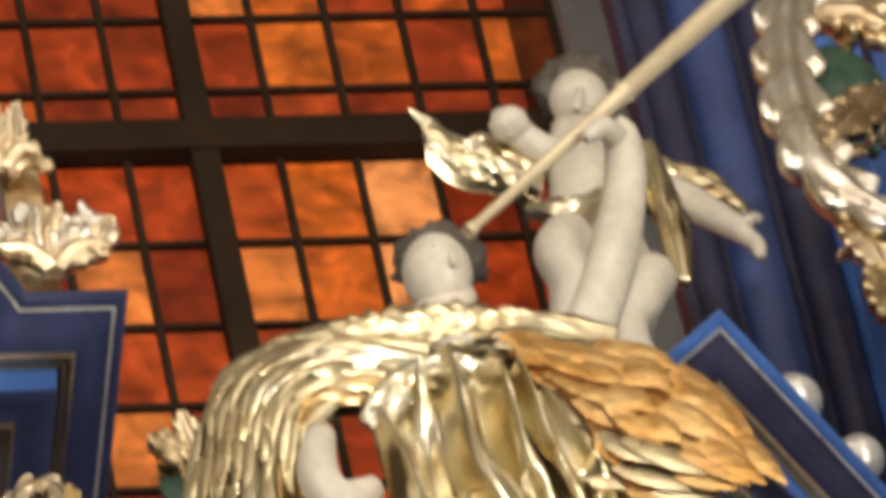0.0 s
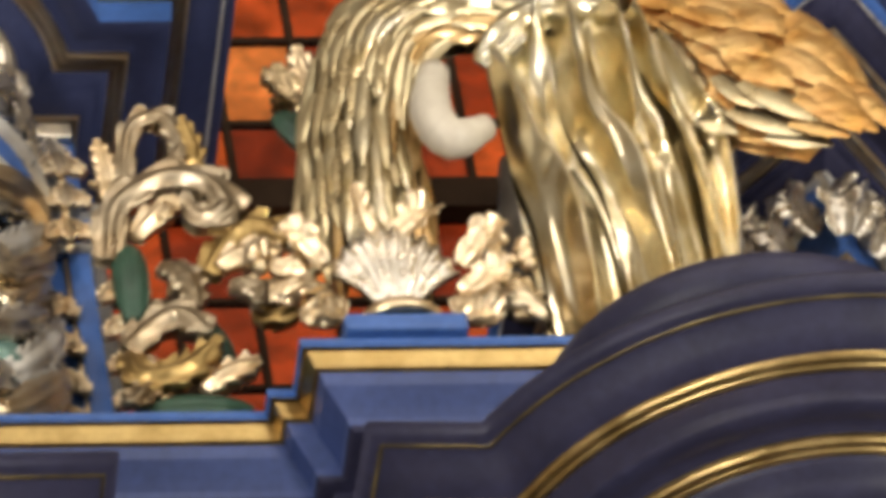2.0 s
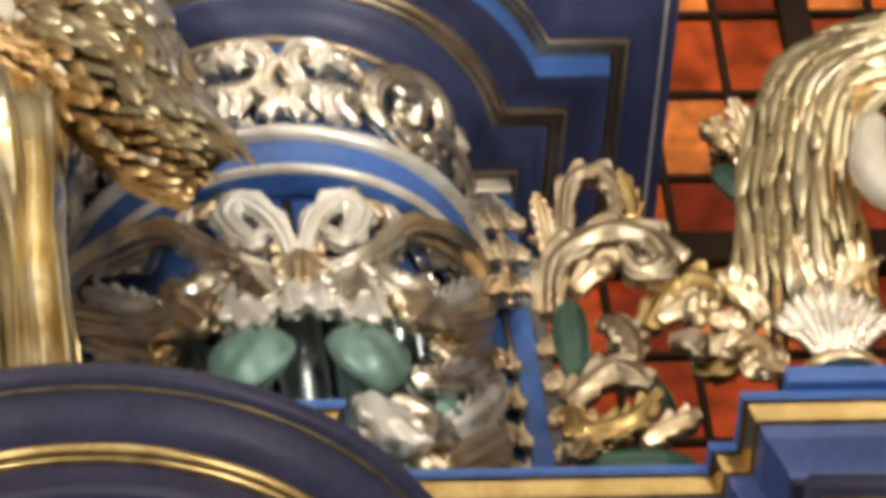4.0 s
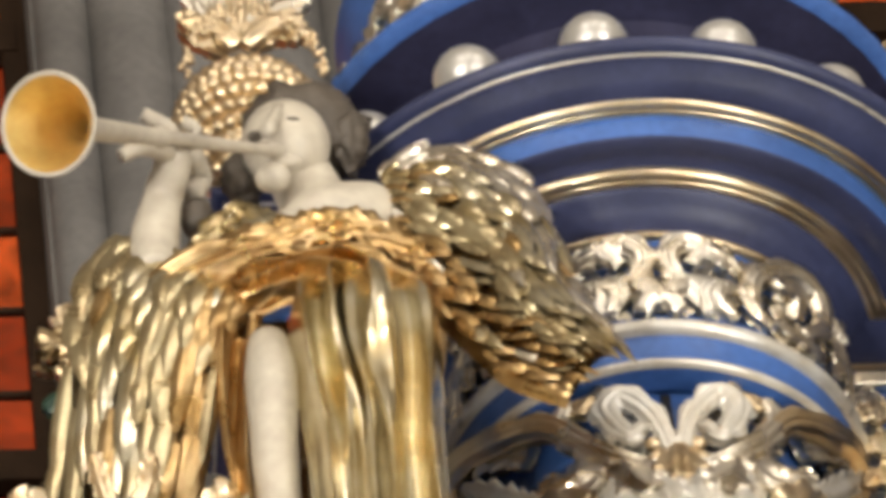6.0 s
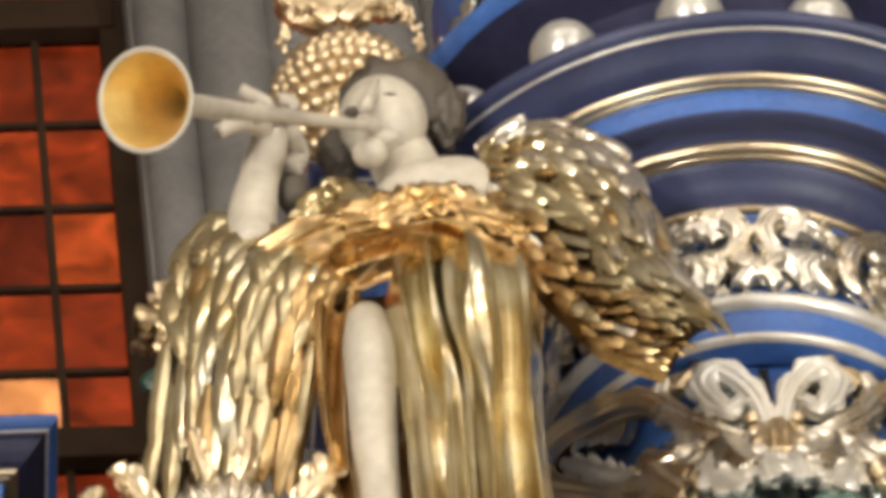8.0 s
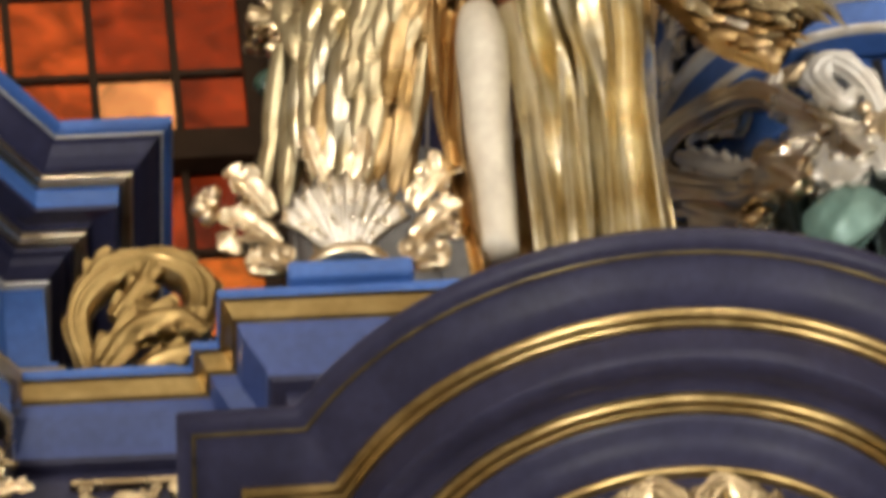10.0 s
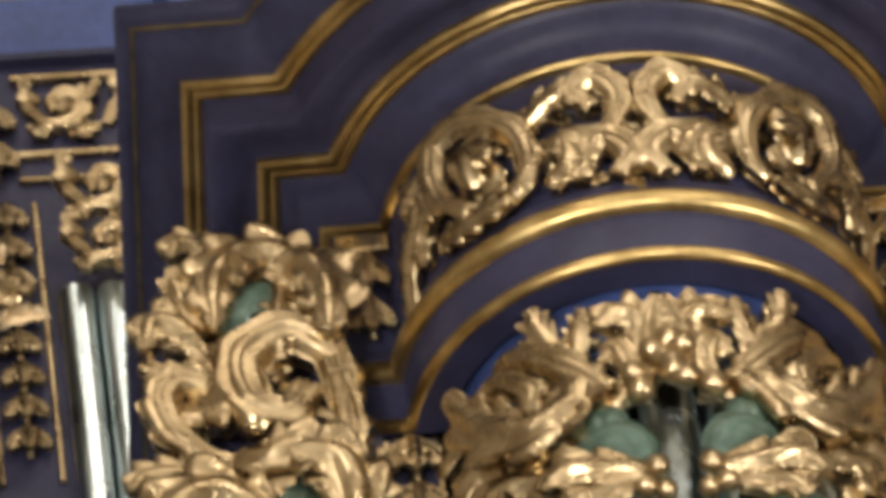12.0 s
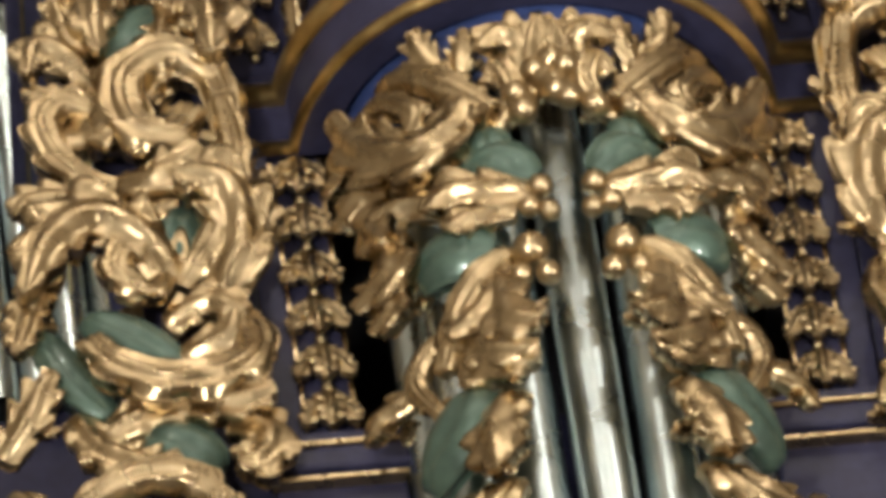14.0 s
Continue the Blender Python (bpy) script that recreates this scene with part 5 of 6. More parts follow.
# ---- pearls and crown ring of the upper tower ----
def pearl(x, y, z, r, mat=None):
    bm = bmesh.new()
    bmesh.ops.create_uvsphere(bm, u_segments=20, v_segments=14, radius=r)
    for v in bm.verts:
        v.co.z *= 0.96
    me = bpy.data.meshes.new("pearl")
    bm.to_mesh(me)
    bm.free()
    me.materials.append(PEARL)
    me.polygons.foreach_set("use_smooth", [True] * len(me.polygons))
    ob = new("pearl", me)
    ob.location = (x, y, z + r * 0.94)
    return tagged(ob, "large silvery pearl resting on the blue cornice", "pearl", "pearls")


lid_u = 22.13 + 0.293
for a in (-69, -46, -23, 0, 23, 46, 69):
    pearl(3.03 + 0.8 * math.sin(radians(a - 6)), 18.645 - 0.8 * math.cos(radians(a - 6)), lid_u + 0.012, 0.088)
crown = thing("crown_ring", (3.058, 18.645, lid_u), "bright blue crown ring with silvered openwork over the upper tower", "crown")
# Soffit and inner drum in darker blue: the shade under the ring is painted.
CROWN = [("soffit", BLUE, [(0.62, 0.4), (0.66, 0.41), (0.78, 0.415)]),
         ("ring", BLUE_PALE, [(0.78, 0.415), (0.81, 0.425), (0.82, 0.445), (0.8, 0.475), (0.65, 0.5)]),
         ("gilt_line", GOLD_PALE, [(0.65, 0.5), (0.66, 0.51), (0.64, 0.52)]),
         ("drum", BLUE_PALE, [(0.64, 0.52), (0.61, 0.54), (0.6, 0.9), (0.64, 1.08)]),
         ("inner_drum", BLUE, [(0.6, 0.0), (0.6, 0.3), (0.61, 0.36), (0.62, 0.4)])]
for part_name, mat, prof in CROWN:
    sweep(part_name, [[(3.058 + r * math.cos(2 * math.pi * j / 48), 18.645 - r * math.sin(2 * math.pi * j / 48), lid_u + z) for j in range(49)] for r, z in prof], mat, crown)
bow = Field(3.058, 18.645, lid_u + 0.54, 0.61)
t = carved("crown_carving", bow, "silvered openwork scrolls round the crown drum", "frieze carvings")
rinceau(t, bow, -0.85, 0.85, 0.03, 0.28, SILVER, 71, 0.2)
for x, y, z, r in ((5.72, 18.23, 21.908, 0.072), (5.906, 18.425, 21.908, 0.066)):
    pearl(x, y, z, r)


# ---- blossoms and crests ----
def crest(x, y, z, height, width, label, mat, seed):
    """A tuft of feathery leaves over a beaded ring."""
    t = thing("crest", (x, y, z), label, "crest", "crests")
    fld = Field(x, y, z)
    rnd = random.Random(seed)
    n = 7
    for i in range(n):
        a = radians(15 + 150 * i / (n - 1))
        l = rnd.uniform(0.75, 1.05)
        side = rnd.choice((-1, 1)) * 0.5
        pts = [(width * 0.1 * math.cos(a), 0.02), (width * 0.45 * l * math.cos(a), height * 0.55 * l * math.sin(a)), (width * 0.75 * l * math.cos(a + side * 0.5), height * l * math.sin(a + side * 0.5))]
        acanthus(t, fld, pts, width * rnd.uniform(0.24, 0.34), mat if i % 3 else GOLD_PALE, "L", rnd.uniform(0, 0.05), seed + i)
    for i in range(2):
        acanthus(t, fld, [(0.0, 0.0), ((i - 0.5) * width * 0.5, height * 0.15), ((i - 0.5) * width * 1.1, height * 0.1)], width * 0.3, GOLD_PALE, "L", 0.05, seed + 9 + i)
    for i in range(4):
        carve_berries(t, fld, rnd.uniform(-0.4, 0.4) * width, rnd.uniform(0.1, 0.7) * height, width * 0.28, mat, rnd.uniform(0, 90), i % 2, 0.06)
    return t


crest(2.13, 18.3, 23.02, 0.28, 0.28, "silvered leaf tuft over the angel", SILVER, 3)
t = thing("crest_basket", (2.14, 18.3, 22.5), "pale gilt beaded basket crown behind the angel", "crest", "crests")
v = []
for i in range(14):
    b = math.pi / 2 * (i - 5) / 8
    for j in range(41):
        a = math.pi * 2 * j / 40
        bump = 1 + 0.04 * math.sin(20 * a) * math.sin(14 * b)
        v.append((2.14 + 0.18 * bump * math.cos(b) * math.cos(a), 18.32 + 0.16 * bump * math.cos(b) * math.sin(a), 22.75 + 0.22 * bump * math.sin(b)))
solid("basket", v, grid_faces(14, 41), GOLD_PALE, t)
box("post", 2.07, 2.2, 18.25, 18.4, 20.43, 22.8, BLUE_PALE, t)
for i in range(-5, 7):
    b = math.pi / 2 * i / 7
    for j in range(round(15 * math.cos(b)) + 2):
        ang = math.pi * (1 + (j + 0.5 * (i % 2)) / (round(15 * math.cos(b)) + 2))
        fix(t, "bead", stock("berries", 0, GOLD_PALE), Matrix.Translation((2.14 + 0.186 * math.cos(b) * math.cos(ang), 18.32 + 0.166 * math.cos(b) * math.sin(ang), 22.75 + 0.227 * math.sin(b))) @ Matrix.Diagonal((0.021, 0.018, 0.021, 1)))
fld = Field(2.14, 18.15, 22.78)
for i in range(14):
    a = radians(180 * i / 13)
    carve_berries(t, fld, 0.17 * math.cos(a), 0.24 * math.sin(a), 0.045, GOLD_PALE, 30 * i, i % 2, 0.02)
crest(3.93, 18.2, 22.46, 0.28, 0.25, "silvered blossom tuft on the cornice end", SILVER, 5)
crest(3.86, 18.25, 22.9, 0.36, 0.17, "gilt leaf tuft over the cornice end", GOLD_PALE, 6)
box("post", 3.86, 3.96, 18.26, 18.34, 22.4, 23.0, GOLD_PALE, bpy.data.objects["crest.002"])

# ---- carved frame and blue case beside the pointed tower ----
fld = Field(6.3, 18.3, 22.95)
t = carved("carved_frame", fld, "pale gilt carved leaf frame with green field", "")
box("support", 6.22, 6.6, 18.42, 18.5, 21.9, 24.0, BLUE_PALE, t)
strokes(t, fld, [(q[0], q[1] * 1.2) + q[2:] for q in FRAME_A], (GOLD_PALE, SILVER, GOLD_PALE, GOLD), GREEN_DARK)
case = thing("upper_case", (6.4, 19.6, 20.4), "tall blue fluted upper case with dark recesses", "organ case")
for i, x in enumerate((5.98, 6.12, 6.28, 6.42, 6.56, 6.72, 6.9)):
    pts = []
    r = (0.05, 0.075, 0.06, 0.085)[i % 4]
    for z in (20.4, 23.0, 26.0, 28.0):
        pts += [(x + r * math.cos(a), 19.5 - r * math.sin(a), z) for a in [math.pi * k / 10 for k in range(11)]]
    solid("shaft", pts, grid_faces(4, 11), BLUE_PALE if i in (3, 4) else BLUE_MID if i % 2 else BLUE, case)
box("case_back", 5.9, 8.2, 19.5, 19.6, 20.4, 28.0, BLUE, case)
box("case_pillar", 6.3, 6.5, 18.9, 19.3, 20.4, 24.1, BLUE_PALE, case, c=0.02)
fld = Field(5.47, 18.34, 21.4)
t = carved("gable_carving", fld, "silvered acanthus spray in the pointed frieze")
for s in (-1, 1):
    side = Field(5.47, 18.34, 21.657, 0, s * 51)
    for i in range(3):
        carve_volute(t, side, s * (0.05 + 0.09 * i), -0.13, 0.045, SILVER, 80 * i, s, i % 3, 0.004)
        carve_leaf(t, side, s * (0.03 + 0.09 * i), -0.22, s * (0.07 + 0.09 * i), -0.06, SILVER, i, 1.3, 0.03, flip=s)
carve_leaf(t, fld, 0, -0.02, 0, 0.16, SILVER, 1, 1.2, 0.04, 6)

# ---- statues ----
SKIN, ROBE, DRAPE, LOCKS, PLUME, BRIGHT, ROUGH = 0, 1, 2, 3, 4, 5, 6
FIGURE_MATS = [IVORY, GOLD_ROBE, GOLD_AMBER, HAIR, GOLD_FEATHER, SILVER, AMBER_ROUGH]

a = Figure(FIGURE_MATS)
a.ball((2.159, 17.8, 22.120), 0.109, 0.1, 0.125, SKIN)
a.tube([(2.142, 17.71, 22.156), (2.109, 17.675, 22.039), (2.099, 17.69, 22.032)], [0.012, 0.018, 0.012], SKIN, 10)
a.ball((2.141, 17.705, 21.949), 0.041, 0.02, 0.018, SKIN)
a.ball((2.109, 17.72, 21.909), 0.044, 0.04, 0.035, SKIN)
a.ball((2.168, 17.715, 22.105), 0.027, 0.016, 0.011, LOCKS, 8)
a.ball((2.078, 17.73, 22.073), 0.019, 0.016, 0.011, LOCKS, 8)
a.ball((2.226, 17.9, 22.296), 0.143, 0.1, 0.125, LOCKS, lumps=0.35, seed=2)
a.ball((2.312, 17.9, 22.245), 0.054, 0.07, 0.102, LOCKS, lumps=0.4, seed=5)
a.ball((2.059, 17.9, 22.118), 0.049, 0.06, 0.071, LOCKS, lumps=0.4, seed=4)
a.tube([(2.188, 17.86, 22.088), (2.215, 17.86, 21.984), (2.235, 17.86, 21.900)], [0.079, 0.084, 0.109], SKIN)
a.tube([(2.126, 17.82, 21.818), (2.226, 17.78, 21.820), (2.338, 17.8, 21.853), (2.429, 17.86, 21.852)], [0.052, 0.084, 0.084, 0.041], SKIN)
a.tube([(1.815, 17.8, 21.643), (1.821, 17.8, 21.786), (1.846, 17.78, 21.905), (1.870, 17.72, 21.949), (1.871, 17.68, 21.975)], [0.065, 0.060, 0.049, 0.046, 0.041], SKIN)
a.tube([(1.921, 17.8, 21.946), (1.945, 17.8, 22.007), (1.919, 17.72, 22.009)], [0.030, 0.030, 0.027], SKIN, 12)
a.tube([(1.860, 17.67, 21.954), (1.795, 17.62, 21.919), (1.742, 17.62, 21.886)], [0.027, 0.023, 0.018], SKIN, 12)
a.tube([(1.881, 17.66, 21.972), (1.861, 17.62, 21.984), (1.801, 17.6, 22.013)], [0.024, 0.020, 0.019], SKIN, 12)
a.tube([(1.908, 17.66, 21.971), (1.924, 17.62, 21.976), (1.894, 17.6, 21.985)], [0.023, 0.020, 0.016], SKIN, 12)
a.tube([(1.924, 17.84, 21.930), (1.933, 17.84, 21.868)], [0.046, 0.035], LOCKS, 14)
a.tube([(1.931, 17.82, 21.743), (2.024, 17.8, 21.819), (2.104, 17.72, 21.664), (2.198, 17.72, 21.661)], [0.046, 0.060, 0.060, 0.041], ROBE, 48, 8, 0.5, 6, 0.9, 40)
a.drapery([(1.76, 17.78, 21.5), (1.896, 17.72, 21.56), (2.086, 17.68, 21.59), (2.277, 17.66, 21.62), (2.46, 17.74, 21.54)], [(1.8, 17.82, 21.42), (1.92, 17.76, 21.4), (2.04, 17.72, 21.42), (2.16, 17.69, 21.45), (2.45, 17.75, 21.46)], 9, 0.015, (DRAPE,), 7, 0.4)
a.tube([(1.76, 17.8, 21.55), (1.9, 17.72, 21.6), (2.09, 17.67, 21.63), (2.28, 17.66, 21.66), (2.45, 17.74, 21.62)], [0.03, 0.04, 0.042, 0.04, 0.03], DRAPE, 48, 7, 0.7, 5, 0.8, 60, 2.5)
a.tube([(1.947, 17.82, 21.682), (1.828, 17.84, 21.709), (1.725, 17.86, 21.684), (1.630, 17.9, 21.541)], [0.049, 0.052, 0.049, 0.027], PLUME, 48, 13, 0.45, 16, 0.9, 40)
a.feathers([(1.731, 17.86, 21.862), (1.639, 17.86, 21.684), (1.588, 17.88, 21.404), (1.547, 17.92, 21.050)], [(2.03, 17.76, 21.52), (1.985, 17.72, 21.40), (1.93, 17.76, 21.2), (1.87, 17.82, 20.934)], (PLUME, ROBE, PLUME, DRAPE), 9, 8, 1, DRAPE, 0.05, 2.6, 0.012)
# Silver feathers above, amber below: sparkle and shading put into the colour.
a.feathers([(2.384, 17.9, 22.117), (2.544, 17.86, 22.163), (2.734, 17.8, 21.938), (2.784, 17.74, 21.560), (2.883, 17.68, 21.228)], [(2.384, 17.8, 21.745), (2.446, 17.78, 21.537), (2.534, 17.74, 21.328), (2.611, 17.7, 21.161), (2.734, 17.68, 21.065)], (BRIGHT, ROBE, PLUME, DRAPE), 16, 14, 2, DRAPE, 0.09, 2.0, 0.02, 0.65)
a.tube([(2.052, 17.7, 21.289), (2.046, 17.66, 21.126), (2.043, 17.7, 20.954), (2.039, 17.74, 20.764), (2.036, 17.78, 20.558)], [0.050, 0.063, 0.058, 0.055, 0.050], SKIN)
a.drapery([(2.25, 17.78, 21.6), (2.2, 17.64, 21.47), (2.2, 17.62, 21.2), (2.235, 17.64, 20.943), (2.232, 17.76, 20.42)], [(2.36, 17.8, 21.6), (2.44, 17.66, 21.42), (2.455, 17.68, 21.15), (2.44, 17.7, 20.855), (2.462, 17.78, 20.40)], 5, 0.03, (ROBE,), 3, -0.35)
a.drapery([(2.16, 17.74, 21.46), (2.1, 17.66, 21.33), (2.105, 17.64, 21.0), (2.112, 17.66, 20.775), (2.122, 17.78, 20.400)], [(2.26, 17.78, 21.6), (2.22, 17.64, 21.47), (2.22, 17.62, 21.2), (2.25, 17.64, 20.943), (2.25, 17.76, 20.42)], 4, 0.03, (ROBE,), 4, 0.45)
a.drapery([(1.931, 17.7, 21.356), (1.921, 17.7, 21.019), (1.934, 17.7, 20.785), (1.980, 17.8, 20.468)], [(2.047, 17.7, 21.389), (1.990, 17.7, 21.055), (1.979, 17.7, 20.782), (2.010, 17.8, 20.466)], 3, 0.02, (DRAPE,), 5)
a.tube([(2.379, 17.95, 21.877), (2.280, 17.95, 21.375), (2.251, 17.95, 21.040), (2.22, 17.95, 20.8), (2.24, 17.95, 20.44)], [0.157, 0.184, 0.190, 0.18, 0.16], DRAPE, 48, 9, 0.3, 3, 0.7, 40)
a.done("angel_statue", "gilt winged angel statue with ivory limbs blowing a trumpet")

b = Figure(FIGURE_MATS)
b.ball((4.788, 17.8, 21.999), 0.086, 0.09, 0.113, SKIN)
b.tube([(4.814, 17.73, 22.028), (4.810, 17.715, 21.948), (4.806, 17.73, 21.944)], [0.008, 0.011, 0.008], SKIN, 10)
b.ball((4.775, 17.725, 22.004), 0.018, 0.014, 0.010, LOCKS, 8)
b.ball((4.836, 17.93, 22.190), 0.108, 0.09, 0.105, LOCKS, lumps=0.5, seed=3)
b.tube([(4.805, 17.84, 21.956), (4.798, 17.86, 21.854), (4.797, 17.88, 21.752)], [0.077, 0.083, 0.111], SKIN)
b.tube([(5.117, 17.84, 21.771), (5.214, 17.8, 21.992), (5.293, 17.78, 22.262), (5.307, 17.74, 22.408), (5.282, 17.72, 22.440)], [0.066, 0.064, 0.055, 0.047, 0.036], SKIN)
b.tube([(5.289, 17.72, 22.396), (5.243, 17.66, 22.371), (5.194, 17.66, 22.330)], [0.033, 0.028, 0.018], SKIN, 12)
b.tube([(4.391, 17.7, 21.313), (4.357, 17.66, 21.129), (4.395, 17.66, 21.035), (4.487, 17.68, 21.099)], [0.038, 0.051, 0.051, 0.032], SKIN)
b.tube([(4.330, 17.84, 21.705), (4.525, 17.8, 21.750), (4.751, 17.8, 21.788), (4.944, 17.8, 21.775), (5.186, 17.8, 21.720)], [0.049, 0.057, 0.062, 0.054, 0.041], PLUME, 48, 12, 0.5, 2, 0.9, 60)
b.feathers([(4.759, 17.84, 21.813), (4.456, 17.84, 21.827), (4.201, 17.84, 21.666), (4.102, 17.84, 21.363), (4.045, 17.84, 21.085), (4.003, 17.86, 20.793)], [(4.620, 17.76, 21.468), (4.481, 17.74, 21.468), (4.393, 17.76, 21.411), (4.354, 17.8, 21.234), (4.347, 17.82, 21.057), (4.352, 17.84, 20.822)], (PLUME, PLUME, ROBE, PLUME, DRAPE), 12, 9, 31, PLUME, 0.06, 2.2, 0.014)
b.feathers([(4.894, 17.75, 21.708), (5.094, 17.72, 21.630), (5.289, 17.68, 21.490), (5.432, 17.66, 21.147)], [(4.939, 17.75, 21.492), (4.996, 17.7, 21.263), (5.061, 17.68, 21.079), (5.249, 17.66, 20.988)], (ROUGH, ROUGH, ROUGH, PLUME), 6, 6, 32, ROUGH, 0.05, 1.5, 0.002, 0.16)
b.tube([(4.513, 17.7, 21.331), (4.599, 17.64, 21.404), (4.728, 17.64, 21.453), (4.858, 17.66, 21.433)], [0.032, 0.049, 0.046, 0.032], ROBE, 48, 8, 0.5, 21, 0.9, 40)
b.drapery([(4.520, 17.68, 21.349), (4.536, 17.7, 21.001), (4.570, 17.72, 20.786), (4.581, 17.75, 20.315)], [(4.668, 17.62, 21.431), (4.668, 17.64, 21.071), (4.736, 17.66, 20.815), (4.767, 17.75, 20.311)], 3, 0.034, (ROBE,), 22, 0.5)
b.drapery([(4.668, 17.62, 21.431), (4.668, 17.64, 21.071), (4.736, 17.66, 20.815), (4.767, 17.75, 20.311)], [(4.850, 17.62, 21.408), (4.868, 17.62, 21.106), (4.922, 17.66, 20.891), (4.980, 17.75, 20.306)], 4, 0.034, (ROBE,), 23, 0.6)
b.drapery([(4.850, 17.62, 21.408), (4.868, 17.62, 21.106), (4.922, 17.66, 20.891), (4.980, 17.75, 20.306)], [(4.966, 17.7, 21.436), (5.037, 17.7, 21.172), (5.092, 17.75, 21.046), (5.007, 17.75, 20.305)], 3, 0.028, (ROBE,), 24, 0.5)
b.tube([(4.901, 17.95, 21.842), (4.854, 17.95, 21.412), (4.867, 17.95, 21.030), (4.84, 17.95, 20.8), (4.86, 17.95, 20.44)], [0.135, 0.162, 0.176, 0.18, 0.16], PLUME, 48, 8, 0.4, 25, 0.7, 40)
# Dark strand in the hair colour, added to fill the gap beside the robe.
b.tube([(4.595, 17.9, 21.220), (4.585, 17.92, 21.003), (4.562, 17.94, 20.750)], [0.035, 0.054, 0.059], LOCKS, 24, 6, 0.4, 26)
b.done("angel_statue", "gilt winged angel statue with raised ivory arm and trumpet")

c = Figure(FIGURE_MATS)
c.ball((5.449, 18.5, 23.468), 0.078, 0.075, 0.089, SKIN)
c.tube([(5.438, 18.43, 23.425), (5.415, 18.42, 23.346), (5.415, 18.43, 23.345)], [0.009, 0.013, 0.010], SKIN, 10)
c.ball((5.475, 18.58, 23.603), 0.107, 0.08, 0.101, LOCKS, lumps=0.45, seed=7)
c.ball((5.234, 18.44, 23.306), 0.052, 0.05, 0.043, SKIN, lumps=0.2)
c.tube([(5.251, 18.46, 23.308), (5.316, 18.5, 23.278), (5.396, 18.54, 23.287)], [0.040, 0.043, 0.049], SKIN)
c.tube([(5.428, 18.52, 23.386), (5.417, 18.54, 23.241), (5.413, 18.54, 23.040), (5.438, 18.54, 22.839), (5.417, 18.56, 22.666)], [0.063, 0.084, 0.095, 0.107, 0.107], SKIN)
c.tube([(5.321, 18.46, 22.885), (5.271, 18.4, 22.752), (5.285, 18.4, 22.620), (5.257, 18.44, 22.473), (5.201, 18.48, 22.157), (5.4, 18.46, 21.92)], [0.066, 0.066, 0.061, 0.055, 0.049, 0.05], SKIN)
c.tube([(5.511, 18.46, 22.720), (5.456, 18.42, 22.590), (5.403, 18.44, 22.442), (5.55, 18.5, 21.92)], [0.069, 0.063, 0.058, 0.05], SKIN)
c.tube([(5.511, 18.56, 23.260), (5.643, 18.52, 23.104), (5.725, 18.46, 22.940), (5.775, 18.44, 22.858)], [0.049, 0.049, 0.040, 0.032], SKIN)
c.tube([(5.755, 18.44, 22.870), (5.801, 18.42, 22.895), (5.817, 18.42, 22.885)], [0.020, 0.014, 0.012], SKIN, 10)
c.tube([(5.760, 18.44, 22.859), (5.790, 18.42, 22.790), (5.791, 18.42, 22.741)], [0.026, 0.023, 0.014], SKIN, 10)
c.tube([(5.236, 18.46, 22.989), (5.326, 18.42, 22.937), (5.440, 18.44, 22.999), (5.588, 18.5, 23.139)], [0.026, 0.040, 0.037, 0.029], ROBE, 30, 7, 0.4, 41, 0.8, 30)
c.tube([(5.582, 18.5, 23.275), (5.596, 18.48, 23.071), (5.598, 18.48, 22.915), (5.593, 18.48, 22.717)], [0.035, 0.037, 0.035, 0.023], PLUME, 30, 7, 0.5, 44, 0.8, 30)
c.feathers([(5.346, 18.56, 23.332), (5.214, 18.54, 23.354), (5.094, 18.52, 23.348), (5.020, 18.5, 23.407)], [(5.295, 18.54, 23.125), (5.198, 18.52, 23.173), (5.100, 18.52, 23.201), (5.025, 18.5, 23.278)], (ROBE, PLUME, ROBE), 7, 4, 42, PLUME, 0.03, 1.9, 0.012)
c.feathers([(5.602, 18.6, 23.336), (5.701, 18.6, 23.308), (5.778, 18.6, 23.236), (5.828, 18.6, 23.143)], [(5.588, 18.6, 23.168), (5.661, 18.6, 23.164), (5.731, 18.6, 23.137), (5.798, 18.6, 23.100)], (PLUME, DRAPE), 5, 3, 43, PLUME, 0.03, 1.8, 0.01)
c.done("putto_statue", "small ivory putto statue with gilt wings and sash")


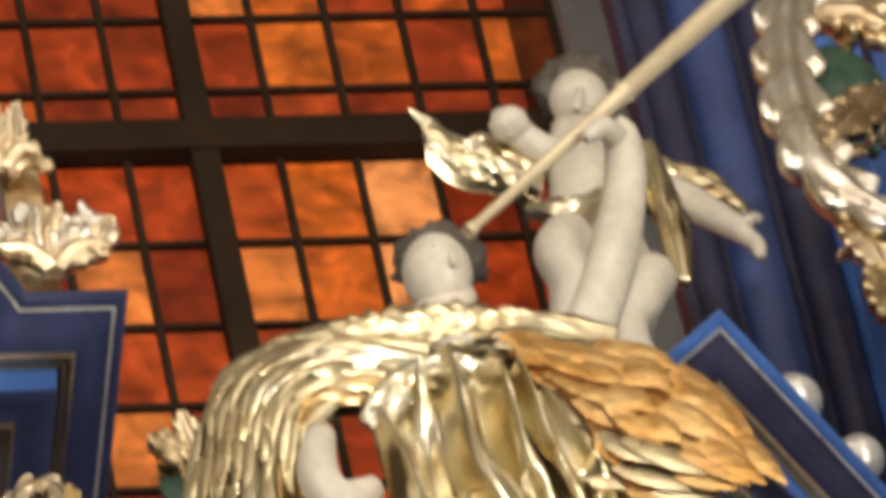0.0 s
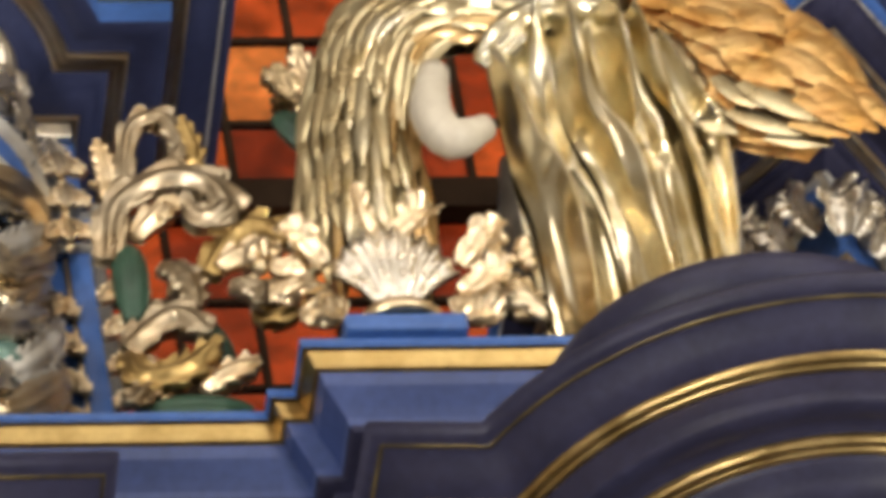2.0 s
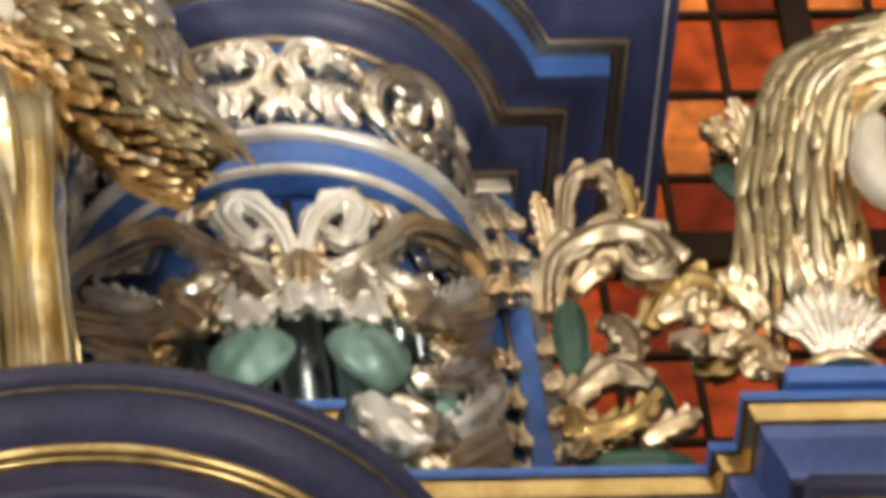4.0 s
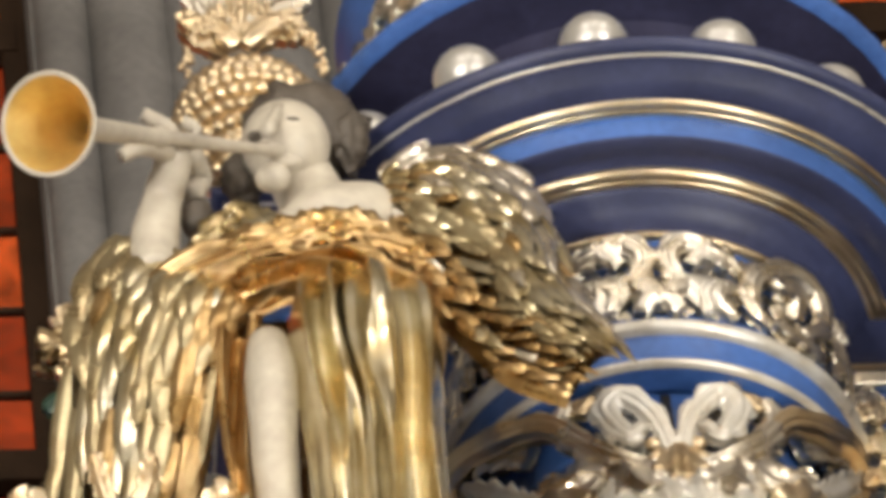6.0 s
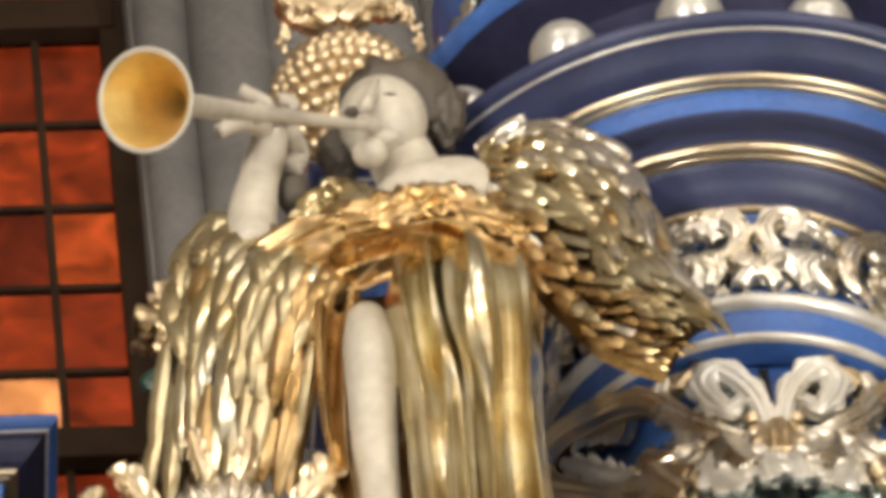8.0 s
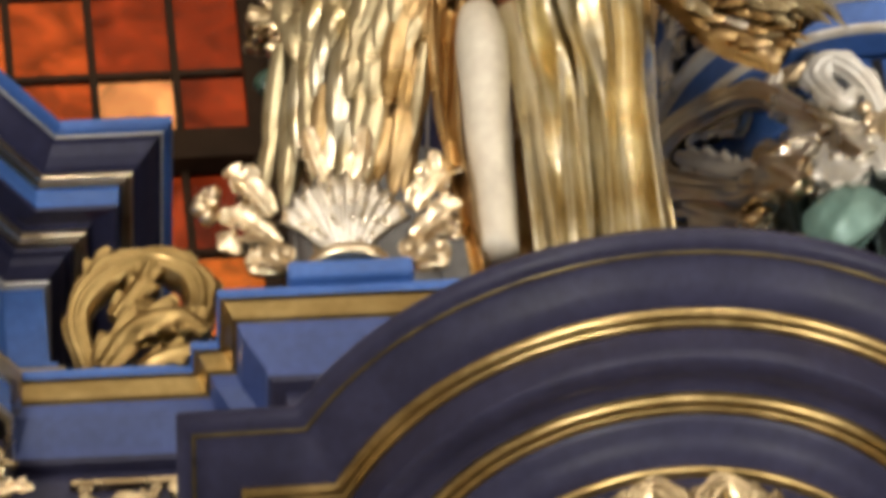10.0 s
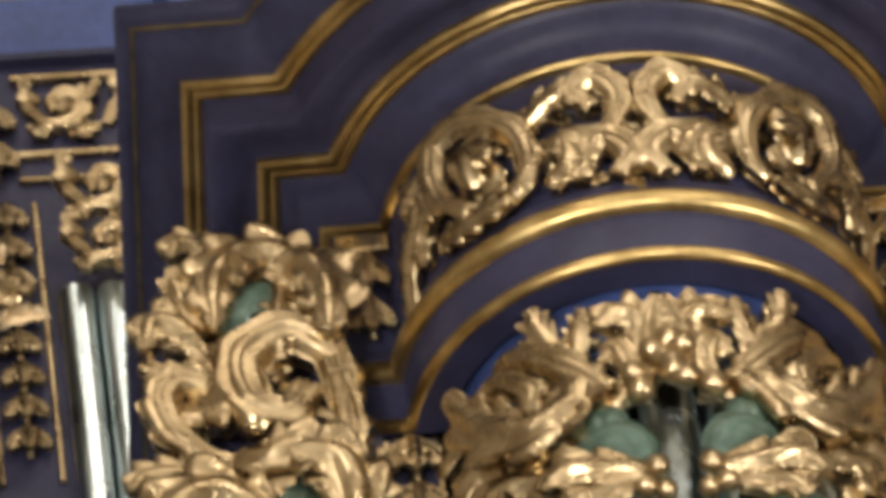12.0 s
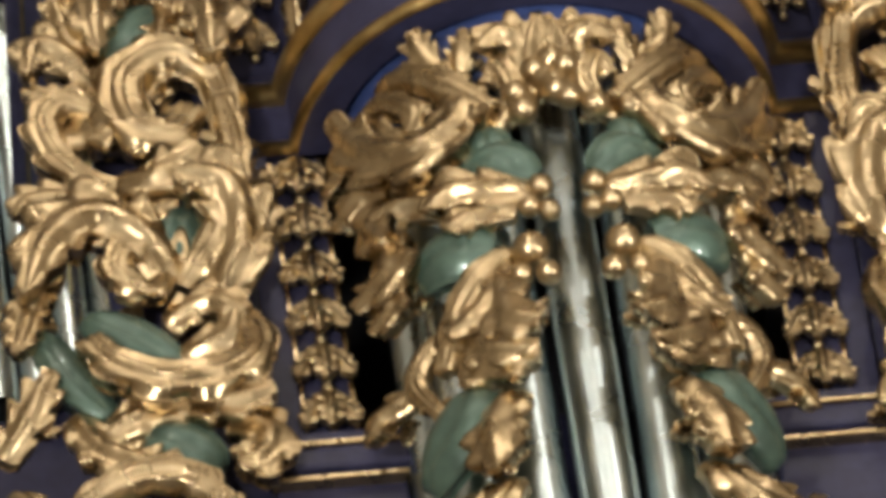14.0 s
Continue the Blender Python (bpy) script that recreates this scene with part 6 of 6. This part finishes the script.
def trumpet(label, mouth, bell, r0, r1, flare):
    """A straight trumpet with a flared open bell."""
    p, q = Vector(mouth), Vector(bell)
    l = (q - p).length
    prof = [(0.0, r0 * 1.5), (0.015, r0 * 1.6), (0.03, r0), (0.5, (r0 + r1) / 2), (0.52, r1 * 0.9), (0.53, r1 * 0.7), (1 - flare, r1)]
    prof += [(1 - flare * (1 - k / 6), r1 + (r1 * 3.3) * (k / 6) ** 2.2 if flare > 0.1 else r1) for k in range(1, 7)]
    prof += [(1.004, prof[-1][1] * 0.97), (1.0, prof[-1][1] * 0.9)] if flare > 0.1 else []
    inner = [(s_ - 0.003, r_ * 0.9) for s_, r_ in reversed(prof[6:-3])] if flare > 0.1 else [(0.98, r1 * 0.6), (0.97, 0.001)]
    rows = prof + inner
    n = 32
    turn = (q - p).to_track_quat("Z", "Y").to_matrix()
    v = [p + turn @ Vector((r * math.cos(2 * math.pi * j / n), r * math.sin(2 * math.pi * j / n), s * l)) for s, r in rows for j in range(n)]
    t = thing("trumpet", p, label, "trumpet", "trumpets")
    k = len(prof)
    solid("tube", v[:k * n], [tuple(reversed(f)) for f in grid_faces(k, n, True)][::-1], IVORY if flare > 0.1 else TUBE, t)
    solid("bell_lining", v[(k - 1) * n:], grid_faces(len(rows) - k + 1, n, True), BELL, t, "gilt inside of the bell")
    return t


trumpet("ivory trumpet with a gilt bell held by the angel", (2.122, 17.68, 21.96), (1.516, 16.95, 21.233), 0.012, 0.029, 0.2)
trumpet("long pale gilt trumpet raised by the angel", (4.87, 17.74, 22.08), (5.76, 17.66, 22.98), 0.012, 0.036, 0.05)


def turn_tower(cx, degrees, pivot, reach, lift=0.0):
    """Turns a lower round tower, with the carving and pipes that belong to it, about an upright line."""
    p = Vector((pivot[0], pivot[1], 0))
    m = Matrix.Translation(p + Vector((0, 0, lift))) @ pose(0, 0, 0, 0, 0, degrees) @ Matrix.Translation(-p)
    for ob in list(scene.objects):
        if ob.parent or ob.name.split(".")[0] not in ("organ_tower", "frieze_carving", "pipe_shade", "husk_string", "organ_pipe", "side_wing", "tower_rail", "tower_cap"):
            continue
        x, y, z = ob.location
        if y < 17.6 and abs(x - cx) < reach:
            ob.matrix_basis = m @ ob.matrix_basis


turn_tower(2.228, -0.8, (1.6, 17.0), 1.1)
turn_tower(4.85, 1.6, (4.85, 17.0), 1.1, 0.075)
